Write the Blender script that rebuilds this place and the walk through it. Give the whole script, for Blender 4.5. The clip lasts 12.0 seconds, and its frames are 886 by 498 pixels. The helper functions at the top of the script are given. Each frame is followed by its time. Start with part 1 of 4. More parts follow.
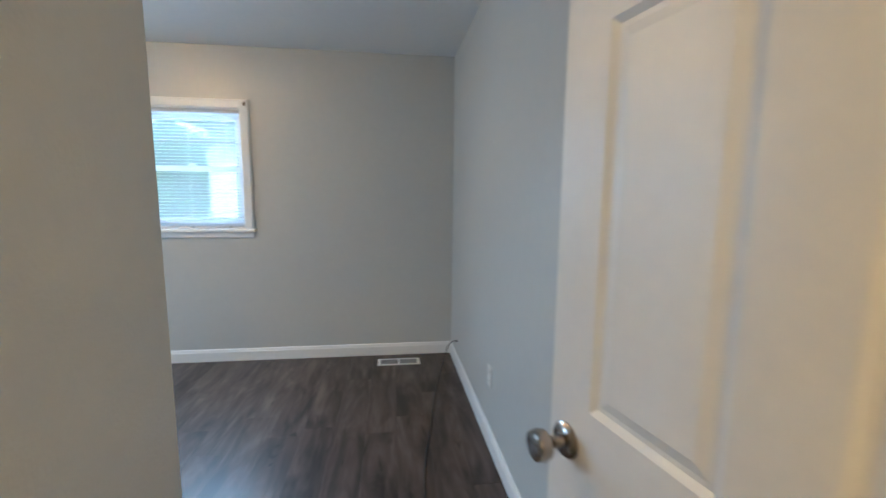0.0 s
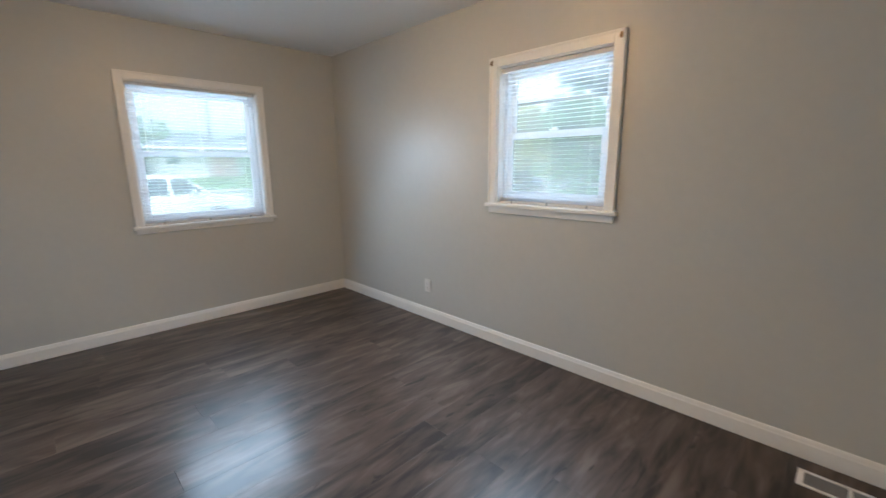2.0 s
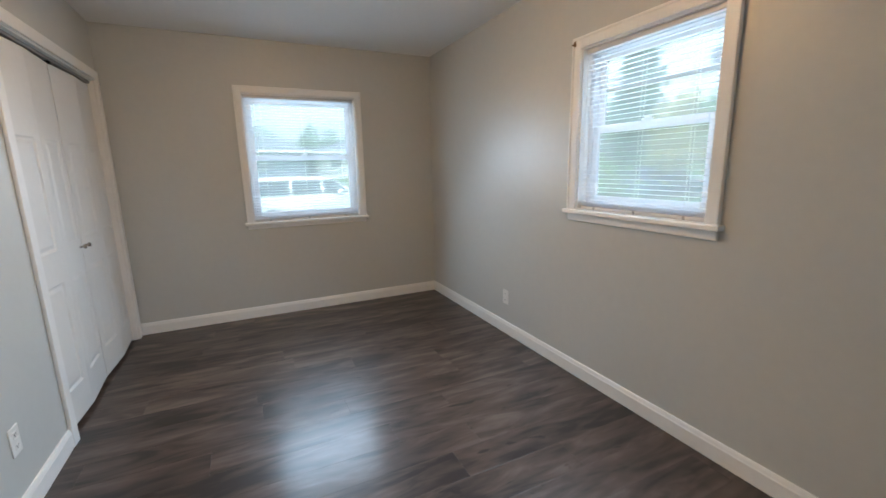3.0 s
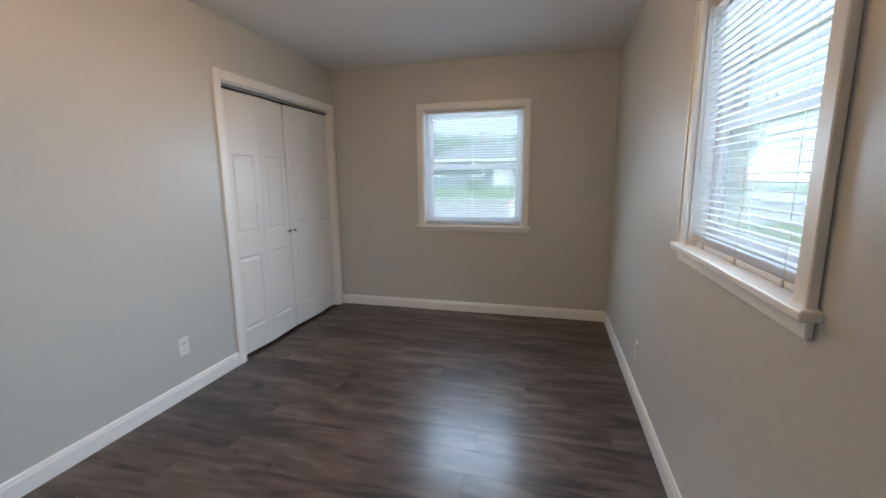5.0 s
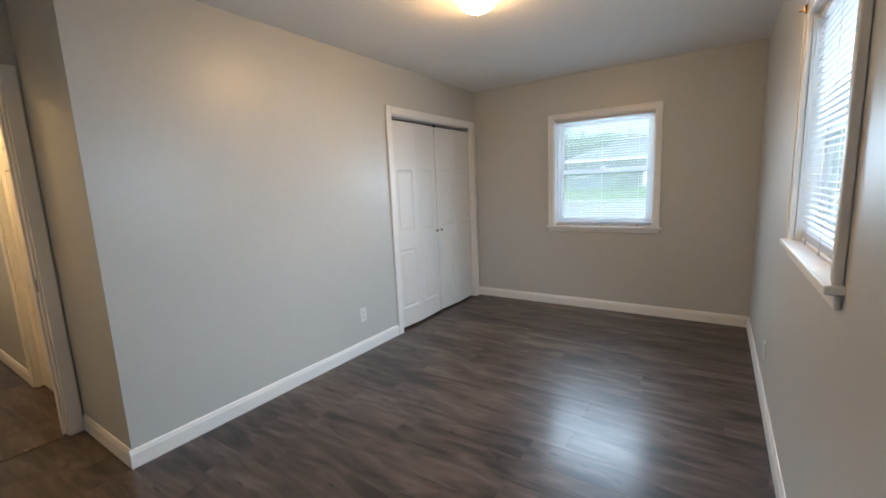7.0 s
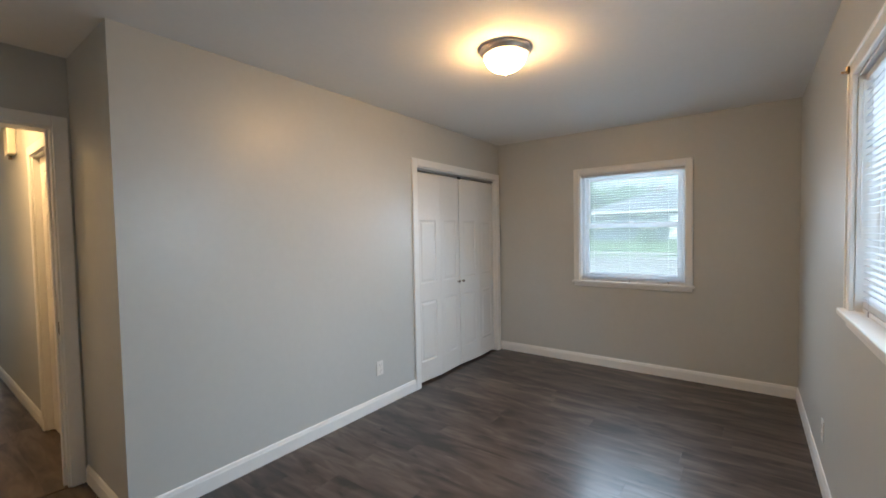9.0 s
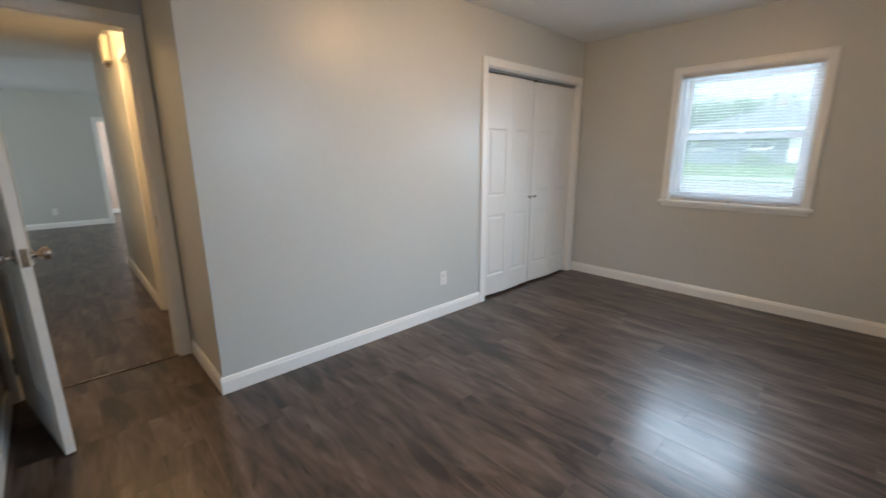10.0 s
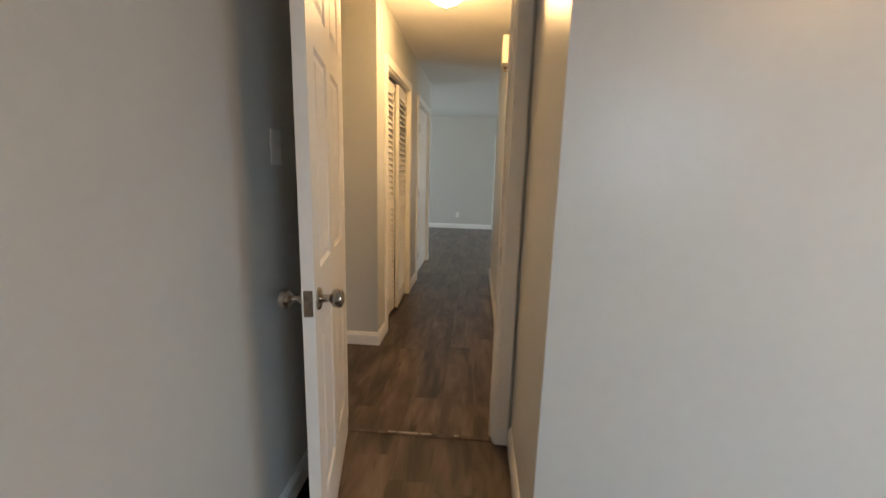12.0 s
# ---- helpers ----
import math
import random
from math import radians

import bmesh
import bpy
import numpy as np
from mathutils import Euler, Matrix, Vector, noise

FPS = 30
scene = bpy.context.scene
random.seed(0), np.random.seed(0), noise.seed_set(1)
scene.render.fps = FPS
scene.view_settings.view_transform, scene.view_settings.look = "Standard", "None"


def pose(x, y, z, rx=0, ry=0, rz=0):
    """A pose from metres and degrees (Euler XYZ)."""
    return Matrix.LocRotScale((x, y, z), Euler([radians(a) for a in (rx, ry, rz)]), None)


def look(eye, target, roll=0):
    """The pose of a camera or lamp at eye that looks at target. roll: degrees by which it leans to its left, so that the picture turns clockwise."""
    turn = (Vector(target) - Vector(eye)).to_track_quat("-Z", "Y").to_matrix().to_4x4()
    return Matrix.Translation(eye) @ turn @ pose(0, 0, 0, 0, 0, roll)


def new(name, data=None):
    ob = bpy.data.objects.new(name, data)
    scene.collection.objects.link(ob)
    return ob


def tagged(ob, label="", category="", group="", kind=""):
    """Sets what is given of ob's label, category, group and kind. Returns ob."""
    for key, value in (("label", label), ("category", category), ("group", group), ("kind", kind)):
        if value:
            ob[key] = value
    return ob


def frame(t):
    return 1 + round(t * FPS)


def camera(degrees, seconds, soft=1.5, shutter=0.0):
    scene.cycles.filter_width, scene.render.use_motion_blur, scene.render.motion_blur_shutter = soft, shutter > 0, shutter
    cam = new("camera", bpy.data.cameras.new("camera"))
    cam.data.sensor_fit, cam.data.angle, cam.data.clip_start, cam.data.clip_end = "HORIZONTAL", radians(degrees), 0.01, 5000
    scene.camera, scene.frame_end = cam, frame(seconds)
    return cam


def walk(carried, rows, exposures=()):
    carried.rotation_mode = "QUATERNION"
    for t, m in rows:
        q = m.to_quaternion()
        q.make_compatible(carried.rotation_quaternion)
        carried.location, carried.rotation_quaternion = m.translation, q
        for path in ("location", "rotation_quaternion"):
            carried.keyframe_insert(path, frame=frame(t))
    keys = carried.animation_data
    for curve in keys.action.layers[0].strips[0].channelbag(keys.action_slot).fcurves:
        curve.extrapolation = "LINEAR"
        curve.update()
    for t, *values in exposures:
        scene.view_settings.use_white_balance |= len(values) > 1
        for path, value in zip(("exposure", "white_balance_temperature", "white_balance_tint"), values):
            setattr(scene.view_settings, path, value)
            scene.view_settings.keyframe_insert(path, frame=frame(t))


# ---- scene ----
cam = camera(94.3, 12.0, shutter=0.4)
PATH = [
    (0, (0.042, 1.636, 1.351), (0.29, 3.604, 1.092), 0.5),
    (0.5, (0.056, 1.897, 1.339), (-0.17, 3.861, 1.039), 0.1),
    (1, (0.031, 2.17, 1.33), (-0.651, 4.019, 0.99), -0.0),
    (1.5, (-0.057, 2.397, 1.34), (-1.113, 4.053, 0.96), -0.1),
    (2, (-0.048, 2.661, 1.35), (-1.441, 4.039, 0.949), -0.5),
    (2.5, (0.036, 2.93, 1.361), (-1.572, 4.045, 0.948), -0.7),
    (2.7, (0.046, 3.026, 1.352), (-1.628, 4.037, 0.946), -0.9),
    (4.3, (-0.112, 4.176, 1.335), (-2.083, 4.138, 1.0), -0.9),
    (4.5, (-0.083, 4.286, 1.337), (-2.047, 4.116, 0.998), -0.8),
    (5, (-0.051, 4.484, 1.352), (-1.959, 3.987, 1.012), -0.5),
    (5.5, (0.13, 4.593, 1.355), (-1.674, 3.83, 0.951), -0.7),
    (6, (0.307, 4.658, 1.35), (-1.407, 3.725, 0.91), -1.4),
    (6.5, (0.384, 4.729, 1.352), (-1.279, 3.709, 0.912), -2.0),
    (7, (0.396, 4.745, 1.379), (-1.244, 3.642, 1.072), -2.5),
    (7.5, (0.383, 4.741, 1.406), (-1.254, 3.602, 1.25), -2.5),
    (7.7, (0.378, 4.728, 1.415), (-1.26, 3.583, 1.336), -2.4),
    (8.5, (0.35, 4.71, 1.418), (-1.268, 3.525, 1.435), -1.6),
    (9.3, (0.315, 4.69, 1.396), (-1.256, 3.468, 1.206), -0.9),
    (9.5, (0.287, 4.707, 1.37), (-1.242, 3.446, 1.099), -0.9),
    (10, (0.214, 4.673, 1.323), (-1.112, 3.245, 0.872), -0.3),
    (10.5, (0.119, 4.478, 1.295), (-0.835, 2.785, 0.82), 0.3),
    (11, (0.005, 4.17, 1.324), (-0.493, 2.285, 0.877), 1.2),
    (11.5, (-0.1, 3.788, 1.317), (-0.188, 1.833, 0.906), 1.6),
    (12, (-0.09, 3.385, 1.291), (0.062, 1.427, 0.913), 1.5),
]
walk(cam, [(t, look(eye, target, roll)) for t, eye, target, roll in PATH], exposures=[(0, 2.3, 4500, -3), (0.5, 2.4, 4700, -2), (1, 2.4, 4900, 0), (1.5, 2.15, 5150, 2), (2.5, 2.05, 5300, 2), (4.5, 1.8, 5400, 3), (5.5, 1.75, 5400, 4), (7, 2.05, 5400, 2), (9.5, 1.9, 5450, 2), (10.5, 2.27, 5500, 4), (11.5, 2.27, 5500, 4), (12, 2.25, 5800, 4)])

# ---- world, sun and lamps' strengths ----
LAMP, HALL_LAMP, SKY, SUN = 30.0, 33.0, 0.17, 0.5
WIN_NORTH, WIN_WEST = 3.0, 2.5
world = bpy.data.worlds.new("sky")
scene.world = world
world.use_nodes = True
wn = world.node_tree
sky = wn.nodes.new("ShaderNodeTexSky")
sky.sky_type, sky.sun_disc = "NISHITA", False
sky.sun_elevation, sky.sun_rotation = radians(52), radians(150)
sky.dust_density, sky.air_density = 5.0, 0.75
pale = wn.nodes.new("ShaderNodeHueSaturation")
pale.inputs["Saturation"].default_value = 0.3
wn.links.new(sky.outputs[0], pale.inputs["Color"])
wn.links.new(pale.outputs[0], wn.nodes["Background"].inputs[0])
wn.nodes["Background"].inputs[1].default_value = SKY
sun = new("sun", bpy.data.lights.new("sun", "SUN"))
sun.data.energy, sun.data.angle, sun.data.color = SUN, radians(12), (1.0, 0.95, 0.88)
sun.matrix_world = look((10, -17, 25), (0, 0, 0))


def daylight_lamp(eye, target, wide, high, power, spread=160, colour=(0.80, 0.90, 1.0)):
    """An area lamp added to stand in for daylight."""
    lamp = new("added_daylight", bpy.data.lights.new("added_daylight", "AREA"))
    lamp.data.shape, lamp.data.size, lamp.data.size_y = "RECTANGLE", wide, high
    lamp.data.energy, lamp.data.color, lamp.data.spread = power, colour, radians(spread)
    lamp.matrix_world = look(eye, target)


# the two bedroom windows: a lamp behind the blind for what it catches, and one added on the room side for the sky light
# that slants down; then the living room's unseen windows
daylight_lamp((-1.49, 5.088, 1.53), (-1.49, 4.088, 1.53), 0.70, 0.82, 0.4 * WIN_NORTH, 180)
daylight_lamp((-1.49, 4.85, 1.60), (-1.49, 3.85, 0.65), 0.74, 0.48, WIN_NORTH, 120)
daylight_lamp((-4.091, 3.742, 1.45), (-3.091, 3.742, 1.45), 0.88, 1.0, 0.75 * WIN_WEST, 180)
daylight_lamp((-3.86, 3.742, 1.52), (-2.86, 3.742, 0.77), 0.90, 0.52, WIN_WEST, 135)
daylight_lamp((4.16, -4.0, 1.35), (0, -4.0, 1.2), 0.8, 0.8, 8.5, colour=(1.0, 0.98, 0.92))
daylight_lamp((-4.16, -3.6, 1.35), (0, -3.6, 1.2), 0.8, 0.8, 7.0, colour=(1.0, 0.98, 0.92))
# added fill lamp in the room beyond the far doorway, which has no window
daylight_lamp((-2.0, -7.2, 1.4), (-0.9, -7.2, 1.2), 0.8, 1.0, 10.0, colour=(1.0, 0.98, 0.92))

# ---- materials ----


def make_mat(name, base, rough=0.5, metal=0.0, vary=0.08, scale=3.0, fine=60.0, bump=0.0, bump_scale=200.0, spec=0.5, stretch=(1, 1, 1), rough_vary=0.0):
    """A painted or plain surface: broad and fine colour variation, fine relief."""
    m = bpy.data.materials.new(name)
    m.use_nodes = True
    nt = m.node_tree
    b = nt.nodes["Principled BSDF"]
    b.inputs["Roughness"].default_value, b.inputs["Metallic"].default_value = rough, metal
    b.inputs["Specular IOR Level"].default_value = spec
    tc = nt.nodes.new("ShaderNodeTexCoord")
    mp = nt.nodes.new("ShaderNodeMapping")
    mp.inputs["Scale"].default_value = stretch
    nt.links.new(tc.outputs["Object"], mp.inputs[0])
    broad, small = nt.nodes.new("ShaderNodeTexNoise"), nt.nodes.new("ShaderNodeTexNoise")
    broad.inputs["Scale"].default_value, broad.inputs["Detail"].default_value = scale, 4
    small.inputs["Scale"].default_value, small.inputs["Detail"].default_value = fine, 3
    add = nt.nodes.new("ShaderNodeMath")
    add.operation = "ADD"
    for n, k in ((broad, 0), (small, 1)):
        nt.links.new(mp.outputs[0], n.inputs["Vector"])
        nt.links.new(n.outputs[0], add.inputs[k])
    rng = nt.nodes.new("ShaderNodeMapRange")
    rng.inputs["From Min"].default_value, rng.inputs["From Max"].default_value = 0.6, 1.4
    rng.inputs["To Min"].default_value, rng.inputs["To Max"].default_value = 1 - vary, 1 + vary
    nt.links.new(add.outputs[0], rng.inputs["Value"])
    mul = nt.nodes.new("ShaderNodeVectorMath")
    mul.operation = "SCALE"
    mul.inputs[0].default_value = base
    nt.links.new(rng.outputs[0], mul.inputs["Scale"])
    nt.links.new(mul.outputs[0], b.inputs["Base Color"])
    if rough_vary:
        rr = nt.nodes.new("ShaderNodeMapRange")
        rr.inputs["To Min"].default_value, rr.inputs["To Max"].default_value = rough - rough_vary, rough + rough_vary
        nt.links.new(broad.outputs[0], rr.inputs["Value"])
        nt.links.new(rr.outputs[0], b.inputs["Roughness"])
    if bump:
        bn, bu = nt.nodes.new("ShaderNodeTexNoise"), nt.nodes.new("ShaderNodeBump")
        bn.inputs["Scale"].default_value, bn.inputs["Detail"].default_value = bump_scale, 2
        bu.inputs["Strength"].default_value, bu.inputs["Distance"].default_value = bump, 0.002
        nt.links.new(tc.outputs["Object"], bn.inputs["Vector"])
        nt.links.new(bn.outputs[0], bu.inputs["Height"])
        nt.links.new(bu.outputs[0], b.inputs["Normal"])
    return m


WALL = make_mat("greige_wall_paint", (0.570, 0.577, 0.553), 0.36, vary=0.025, scale=1.2, fine=25, bump=0.25, bump_scale=160, rough_vary=0.05)
CEIL = make_mat("ceiling_paint", (0.86, 0.86, 0.85), 0.75, vary=0.02, scale=1.0, fine=30, bump=0.3, bump_scale=120)
WHITE = make_mat("white_trim_paint", (0.87, 0.865, 0.84), 0.34, vary=0.03, scale=2.0, fine=40, bump=0.06, bump_scale=90)
DOORW = make_mat("white_door_paint", (0.78, 0.77, 0.74), 0.38, vary=0.03, scale=2.5, fine=30, bump=0.12, bump_scale=70)
VINYL = make_mat("white_window_vinyl", (0.86, 0.87, 0.88), 0.3, vary=0.02)
PLATE = make_mat("white_plastic_plate", (0.82, 0.81, 0.78), 0.3, vary=0.01)
NICKEL = make_mat("brushed_nickel", (0.42, 0.37, 0.32), 0.22, 1.0, vary=0.06, fine=120)
SATIN = make_mat("satin_nickel_pan", (0.66, 0.60, 0.53), 0.38, 0.75, vary=0.04, fine=120)
HINGE = make_mat("dull_bronze_hinge", (0.20, 0.16, 0.12), 0.42, 0.9, vary=0.1)
BLACK = make_mat("black_cable_rubber", (0.015, 0.015, 0.015), 0.4, vary=0.1)
DARK = make_mat("dark_slot", (0.02, 0.02, 0.02), 0.7, vary=0.1)
GREYMETAL = make_mat("grey_register_metal", (0.32, 0.32, 0.32), 0.45, 0.3, vary=0.05)
TRACK = make_mat("grey_steel_track", (0.35, 0.35, 0.35), 0.45, 0.7, vary=0.06)
RAILGREY = make_mat("blind_bottom_rail", (0.68, 0.66, 0.64), 0.45, vary=0.04)
CREAM = make_mat("cream_plastic", (0.74, 0.70, 0.60), 0.4, vary=0.02)
WARMWALL = make_mat("warm_beige_wall_paint", (0.62, 0.48, 0.40), 0.5, vary=0.03, bump=0.2)
RESIDUE = make_mat("dried_white_residue", (0.34, 0.31, 0.27), 0.7, vary=0.3)
BRASS = make_mat("dull_brass", (0.22, 0.15, 0.08), 0.35, 0.9, vary=0.1)


def plank_mat(name, lo, mid, hi, rough):
    """Vinyl plank with a printed grain that runs along y, another stretch of it on every plank."""
    m = bpy.data.materials.new(name)
    m.use_nodes = True
    nt = m.node_tree
    N, L = nt.nodes, nt.links
    b = N["Principled BSDF"]
    tc, info = N.new("ShaderNodeTexCoord"), N.new("ShaderNodeObjectInfo")
    shift = N.new("ShaderNodeVectorMath")
    shift.operation = "SCALE"
    shift.inputs[0].default_value = (37.0, 53.0, 11.0)
    L.new(info.outputs["Random"], shift.inputs["Scale"])
    place = N.new("ShaderNodeVectorMath")
    place.operation = "ADD"
    L.new(tc.outputs["Object"], place.inputs[0])
    L.new(shift.outputs[0], place.inputs[1])

    def streaks(sx, sy, detail, distort):
        mp, n = N.new("ShaderNodeMapping"), N.new("ShaderNodeTexNoise")
        mp.inputs["Scale"].default_value = (sx, sy, 1)
        n.inputs["Scale"].default_value, n.inputs["Detail"].default_value, n.inputs["Distortion"].default_value = 1.0, detail, distort
        L.new(place.outputs[0], mp.inputs[0])
        L.new(mp.outputs[0], n.inputs["Vector"])
        return n.outputs[0]

    broad, grain, cloud, fibre = streaks(5, 1.1, 3, 1.4), streaks(48, 3.0, 2, 0.4), streaks(11, 2.2, 4, 1.6), streaks(17, 4.5, 2, 0.8)

    def mixed(a, ka, c, kc):
        m1, m2 = N.new("ShaderNodeMath"), N.new("ShaderNodeMath")
        m1.operation, m2.operation = "MULTIPLY", "MULTIPLY_ADD"
        m1.inputs[1].default_value, m2.inputs[1].default_value = ka, kc
        L.new(a, m1.inputs[0])
        L.new(c, m2.inputs[0])
        L.new(m1.outputs[0], m2.inputs[2])
        return m2.outputs[0]

    # dark flecks and small knots where the fibre runs deep
    fleck = N.new("ShaderNodeMapRange")
    fleck.inputs["From Min"].default_value, fleck.inputs["From Max"].default_value = 0.24, 0.33
    fleck.inputs["To Min"].default_value, fleck.inputs["To Max"].default_value = -0.16, 0.0
    L.new(fibre, fleck.inputs["Value"])
    value = mixed(mixed(broad, 0.50, grain, 0.04), 1.0, cloud, 0.43)
    value = mixed(mixed(value, 1.0, info.outputs["Random"], 0.05), 1.0, fleck.outputs[0], 1.0)
    ramp = N.new("ShaderNodeValToRGB")
    e = ramp.color_ramp.elements
    e[0].position, e[0].color = 0.40, (*lo, 1)
    e[1].position, e[1].color = 0.66, (*hi, 1)
    k = ramp.color_ramp.elements.new(0.54)
    k.color = (*mid, 1)
    L.new(value, ramp.inputs[0])
    L.new(ramp.outputs[0], b.inputs["Base Color"])
    rr = N.new("ShaderNodeMapRange")
    rr.inputs["To Min"].default_value, rr.inputs["To Max"].default_value = rough + 0.03, rough - 0.03
    L.new(broad, rr.inputs["Value"])
    L.new(rr.outputs[0], b.inputs["Roughness"])
    bu = N.new("ShaderNodeBump")
    b.inputs["Specular IOR Level"].default_value = 0.36
    b.inputs["Coat Weight"].default_value, b.inputs["Coat Roughness"].default_value = 0.42, 0.20
    bu.inputs["Strength"].default_value, bu.inputs["Distance"].default_value = 0.04, 0.001
    L.new(grain, bu.inputs["Height"])
    L.new(bu.outputs[0], b.inputs["Normal"])
    return m


PLANK = plank_mat("dark_brown_vinyl_plank", (0.020, 0.0125, 0.0085), (0.073, 0.049, 0.036), (0.132, 0.097, 0.075), 0.44)


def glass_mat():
    """Clear window glass, with the window glare's haze put in as a pale translucent share."""
    m = bpy.data.materials.new("hazed_clear_glass")
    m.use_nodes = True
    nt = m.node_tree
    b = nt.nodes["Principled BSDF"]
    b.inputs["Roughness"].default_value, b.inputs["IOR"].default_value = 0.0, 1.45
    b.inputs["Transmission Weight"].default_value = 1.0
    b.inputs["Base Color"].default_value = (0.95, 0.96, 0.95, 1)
    haze, mix, n = nt.nodes.new("ShaderNodeBsdfTranslucent"), nt.nodes.new("ShaderNodeMixShader"), nt.nodes.new("ShaderNodeTexNoise")
    haze.inputs[0].default_value = (0.86, 0.87, 0.86, 1)
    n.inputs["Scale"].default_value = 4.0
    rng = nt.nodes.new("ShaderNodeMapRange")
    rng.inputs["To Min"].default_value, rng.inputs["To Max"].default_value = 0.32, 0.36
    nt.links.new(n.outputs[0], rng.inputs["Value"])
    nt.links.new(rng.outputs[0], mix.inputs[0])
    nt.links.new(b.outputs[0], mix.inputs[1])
    nt.links.new(haze.outputs[0], mix.inputs[2])
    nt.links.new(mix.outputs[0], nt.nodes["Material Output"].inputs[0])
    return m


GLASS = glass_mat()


def glow_mat(name, colour, strength):
    m = bpy.data.materials.new(name)
    m.use_nodes = True
    b = m.node_tree.nodes["Principled BSDF"]
    b.inputs["Base Color"].default_value = (0.9, 0.88, 0.82, 1)
    b.inputs["Emission Color"].default_value = (*colour, 1)
    b.inputs["Emission Strength"].default_value = strength
    b.inputs["Roughness"].default_value = 0.25
    return m


DOME = glow_mat("lit_frosted_glass", (1.0, 0.51, 0.175), LAMP)
HALLDOME = glow_mat("lit_frosted_glass_hall", (1.0, 0.54, 0.20), HALL_LAMP)


def slat_mat():
    m = bpy.data.materials.new("white_blind_slat")
    m.use_nodes = True
    nt = m.node_tree
    b = nt.nodes["Principled BSDF"]
    b.inputs["Base Color"].default_value, b.inputs["Roughness"].default_value = (0.90, 0.90, 0.90, 1), 0.4
    tr, mix = nt.nodes.new("ShaderNodeBsdfTranslucent"), nt.nodes.new("ShaderNodeMixShader")
    tr.inputs[0].default_value = (0.92, 0.93, 0.95, 1)
    mix.inputs[0].default_value = 0.65
    nt.links.new(b.outputs[0], mix.inputs[1])
    nt.links.new(tr.outputs[0], mix.inputs[2])
    nt.links.new(mix.outputs[0], nt.nodes["Material Output"].inputs[0])
    return m


SLAT = slat_mat()

# ---- mesh helpers ----


def box(bm, x0, x1, y0, y1, z0, z1, bevel=0.0, seg=1):
    """A box, its edges rounded by bevel, added to bm."""
    r = bmesh.ops.create_cube(bm, size=1)
    vs = r["verts"]
    for v in vs:
        v.co = Vector(((x0 + x1) / 2 + v.co.x * (x1 - x0), (y0 + y1) / 2 + v.co.y * (y1 - y0), (z0 + z1) / 2 + v.co.z * (z1 - z0)))
    if bevel:
        es = {e for v in vs for e in v.link_edges}
        bmesh.ops.bevel(bm, geom=list(es), offset=bevel, segments=seg, affect="EDGES", profile=0.5)
    return bm


def boxed(*args, **kw):
    return box(bmesh.new(), *args, **kw)


def lathe(bm, profile, m=None, seg=24):
    """A turned body round z from (radius, height) pairs, placed by m."""
    rings = []
    for r, z in profile:
        rings.append([bm.verts.new((r * math.cos(2 * math.pi * k / seg), r * math.sin(2 * math.pi * k / seg), z)) for k in range(seg)])
    for a, b in zip(rings, rings[1:]):
        for k in range(seg):
            bm.faces.new((a[k], a[(k + 1) % seg], b[(k + 1) % seg], b[k]))
    bm.faces.new(rings[0][::-1])
    bm.faces.new(rings[-1])
    vs = [v for ring in rings for v in ring]
    if m is not None:
        bmesh.ops.transform(bm, matrix=m, verts=vs)
    return bm


def finish(name, bm, material, smooth=False):
    bmesh.ops.recalc_face_normals(bm, faces=bm.faces[:])
    me = bpy.data.meshes.new(name)
    bm.to_mesh(me)
    bm.free()
    me.materials.append(material)
    if smooth:
        for p in me.polygons:
            p.use_smooth = True
        me.set_sharp_from_angle(angle=radians(40))
    return me


def solid(name, bm, material, label="", category="", kind="", group="", smooth=False, at=None):
    """A thing of one mesh."""
    ob = new(name, finish(name, bm, material, smooth))
    if at is not None:
        ob.matrix_basis = at
    return tagged(ob, label, category, group, kind)


def empty(name, at, label, category, kind="", group=""):
    ob = tagged(new(name), label, category, group, kind)
    ob.matrix_basis = at
    return ob


def part(name, bm, material, parent, label="", smooth=False):
    ob = new(name, bm if isinstance(bm, bpy.types.Mesh) else finish(name, bm, material, smooth))
    ob.parent = parent
    return tagged(ob, label)


def tube(bm, points, radius, seg=8):
    """A round cord along a smoothed line of points."""
    pts = [Vector(p) for p in points]
    line = []
    for i in range(len(pts) - 1):
        p0, p1, p2, p3 = pts[max(i - 1, 0)], pts[i], pts[i + 1], pts[min(i + 2, len(pts) - 1)]
        for k in range(6):
            t = k / 6
            line.append(0.5 * ((2 * p1) + (p2 - p0) * t + (2 * p0 - 5 * p1 + 4 * p2 - p3) * t * t + (3 * p1 - p0 - 3 * p2 + p3) * t ** 3))
    line.append(pts[-1])
    rings = []
    for i, p in enumerate(line):
        d = (line[min(i + 1, len(line) - 1)] - line[max(i - 1, 0)]).normalized()
        side = d.cross(Vector((0.13, 0.21, 1))).normalized()
        up = side.cross(d)
        rings.append([bm.verts.new(p + radius * (math.cos(2 * math.pi * k / seg) * side + math.sin(2 * math.pi * k / seg) * up)) for k in range(seg)])
    for a, b in zip(rings, rings[1:]):
        for k in range(seg):
            bm.faces.new((a[k], a[(k + 1) % seg], b[(k + 1) % seg], b[k]))
    bm.faces.new(rings[0])
    bm.faces.new(rings[-1])
    return bm


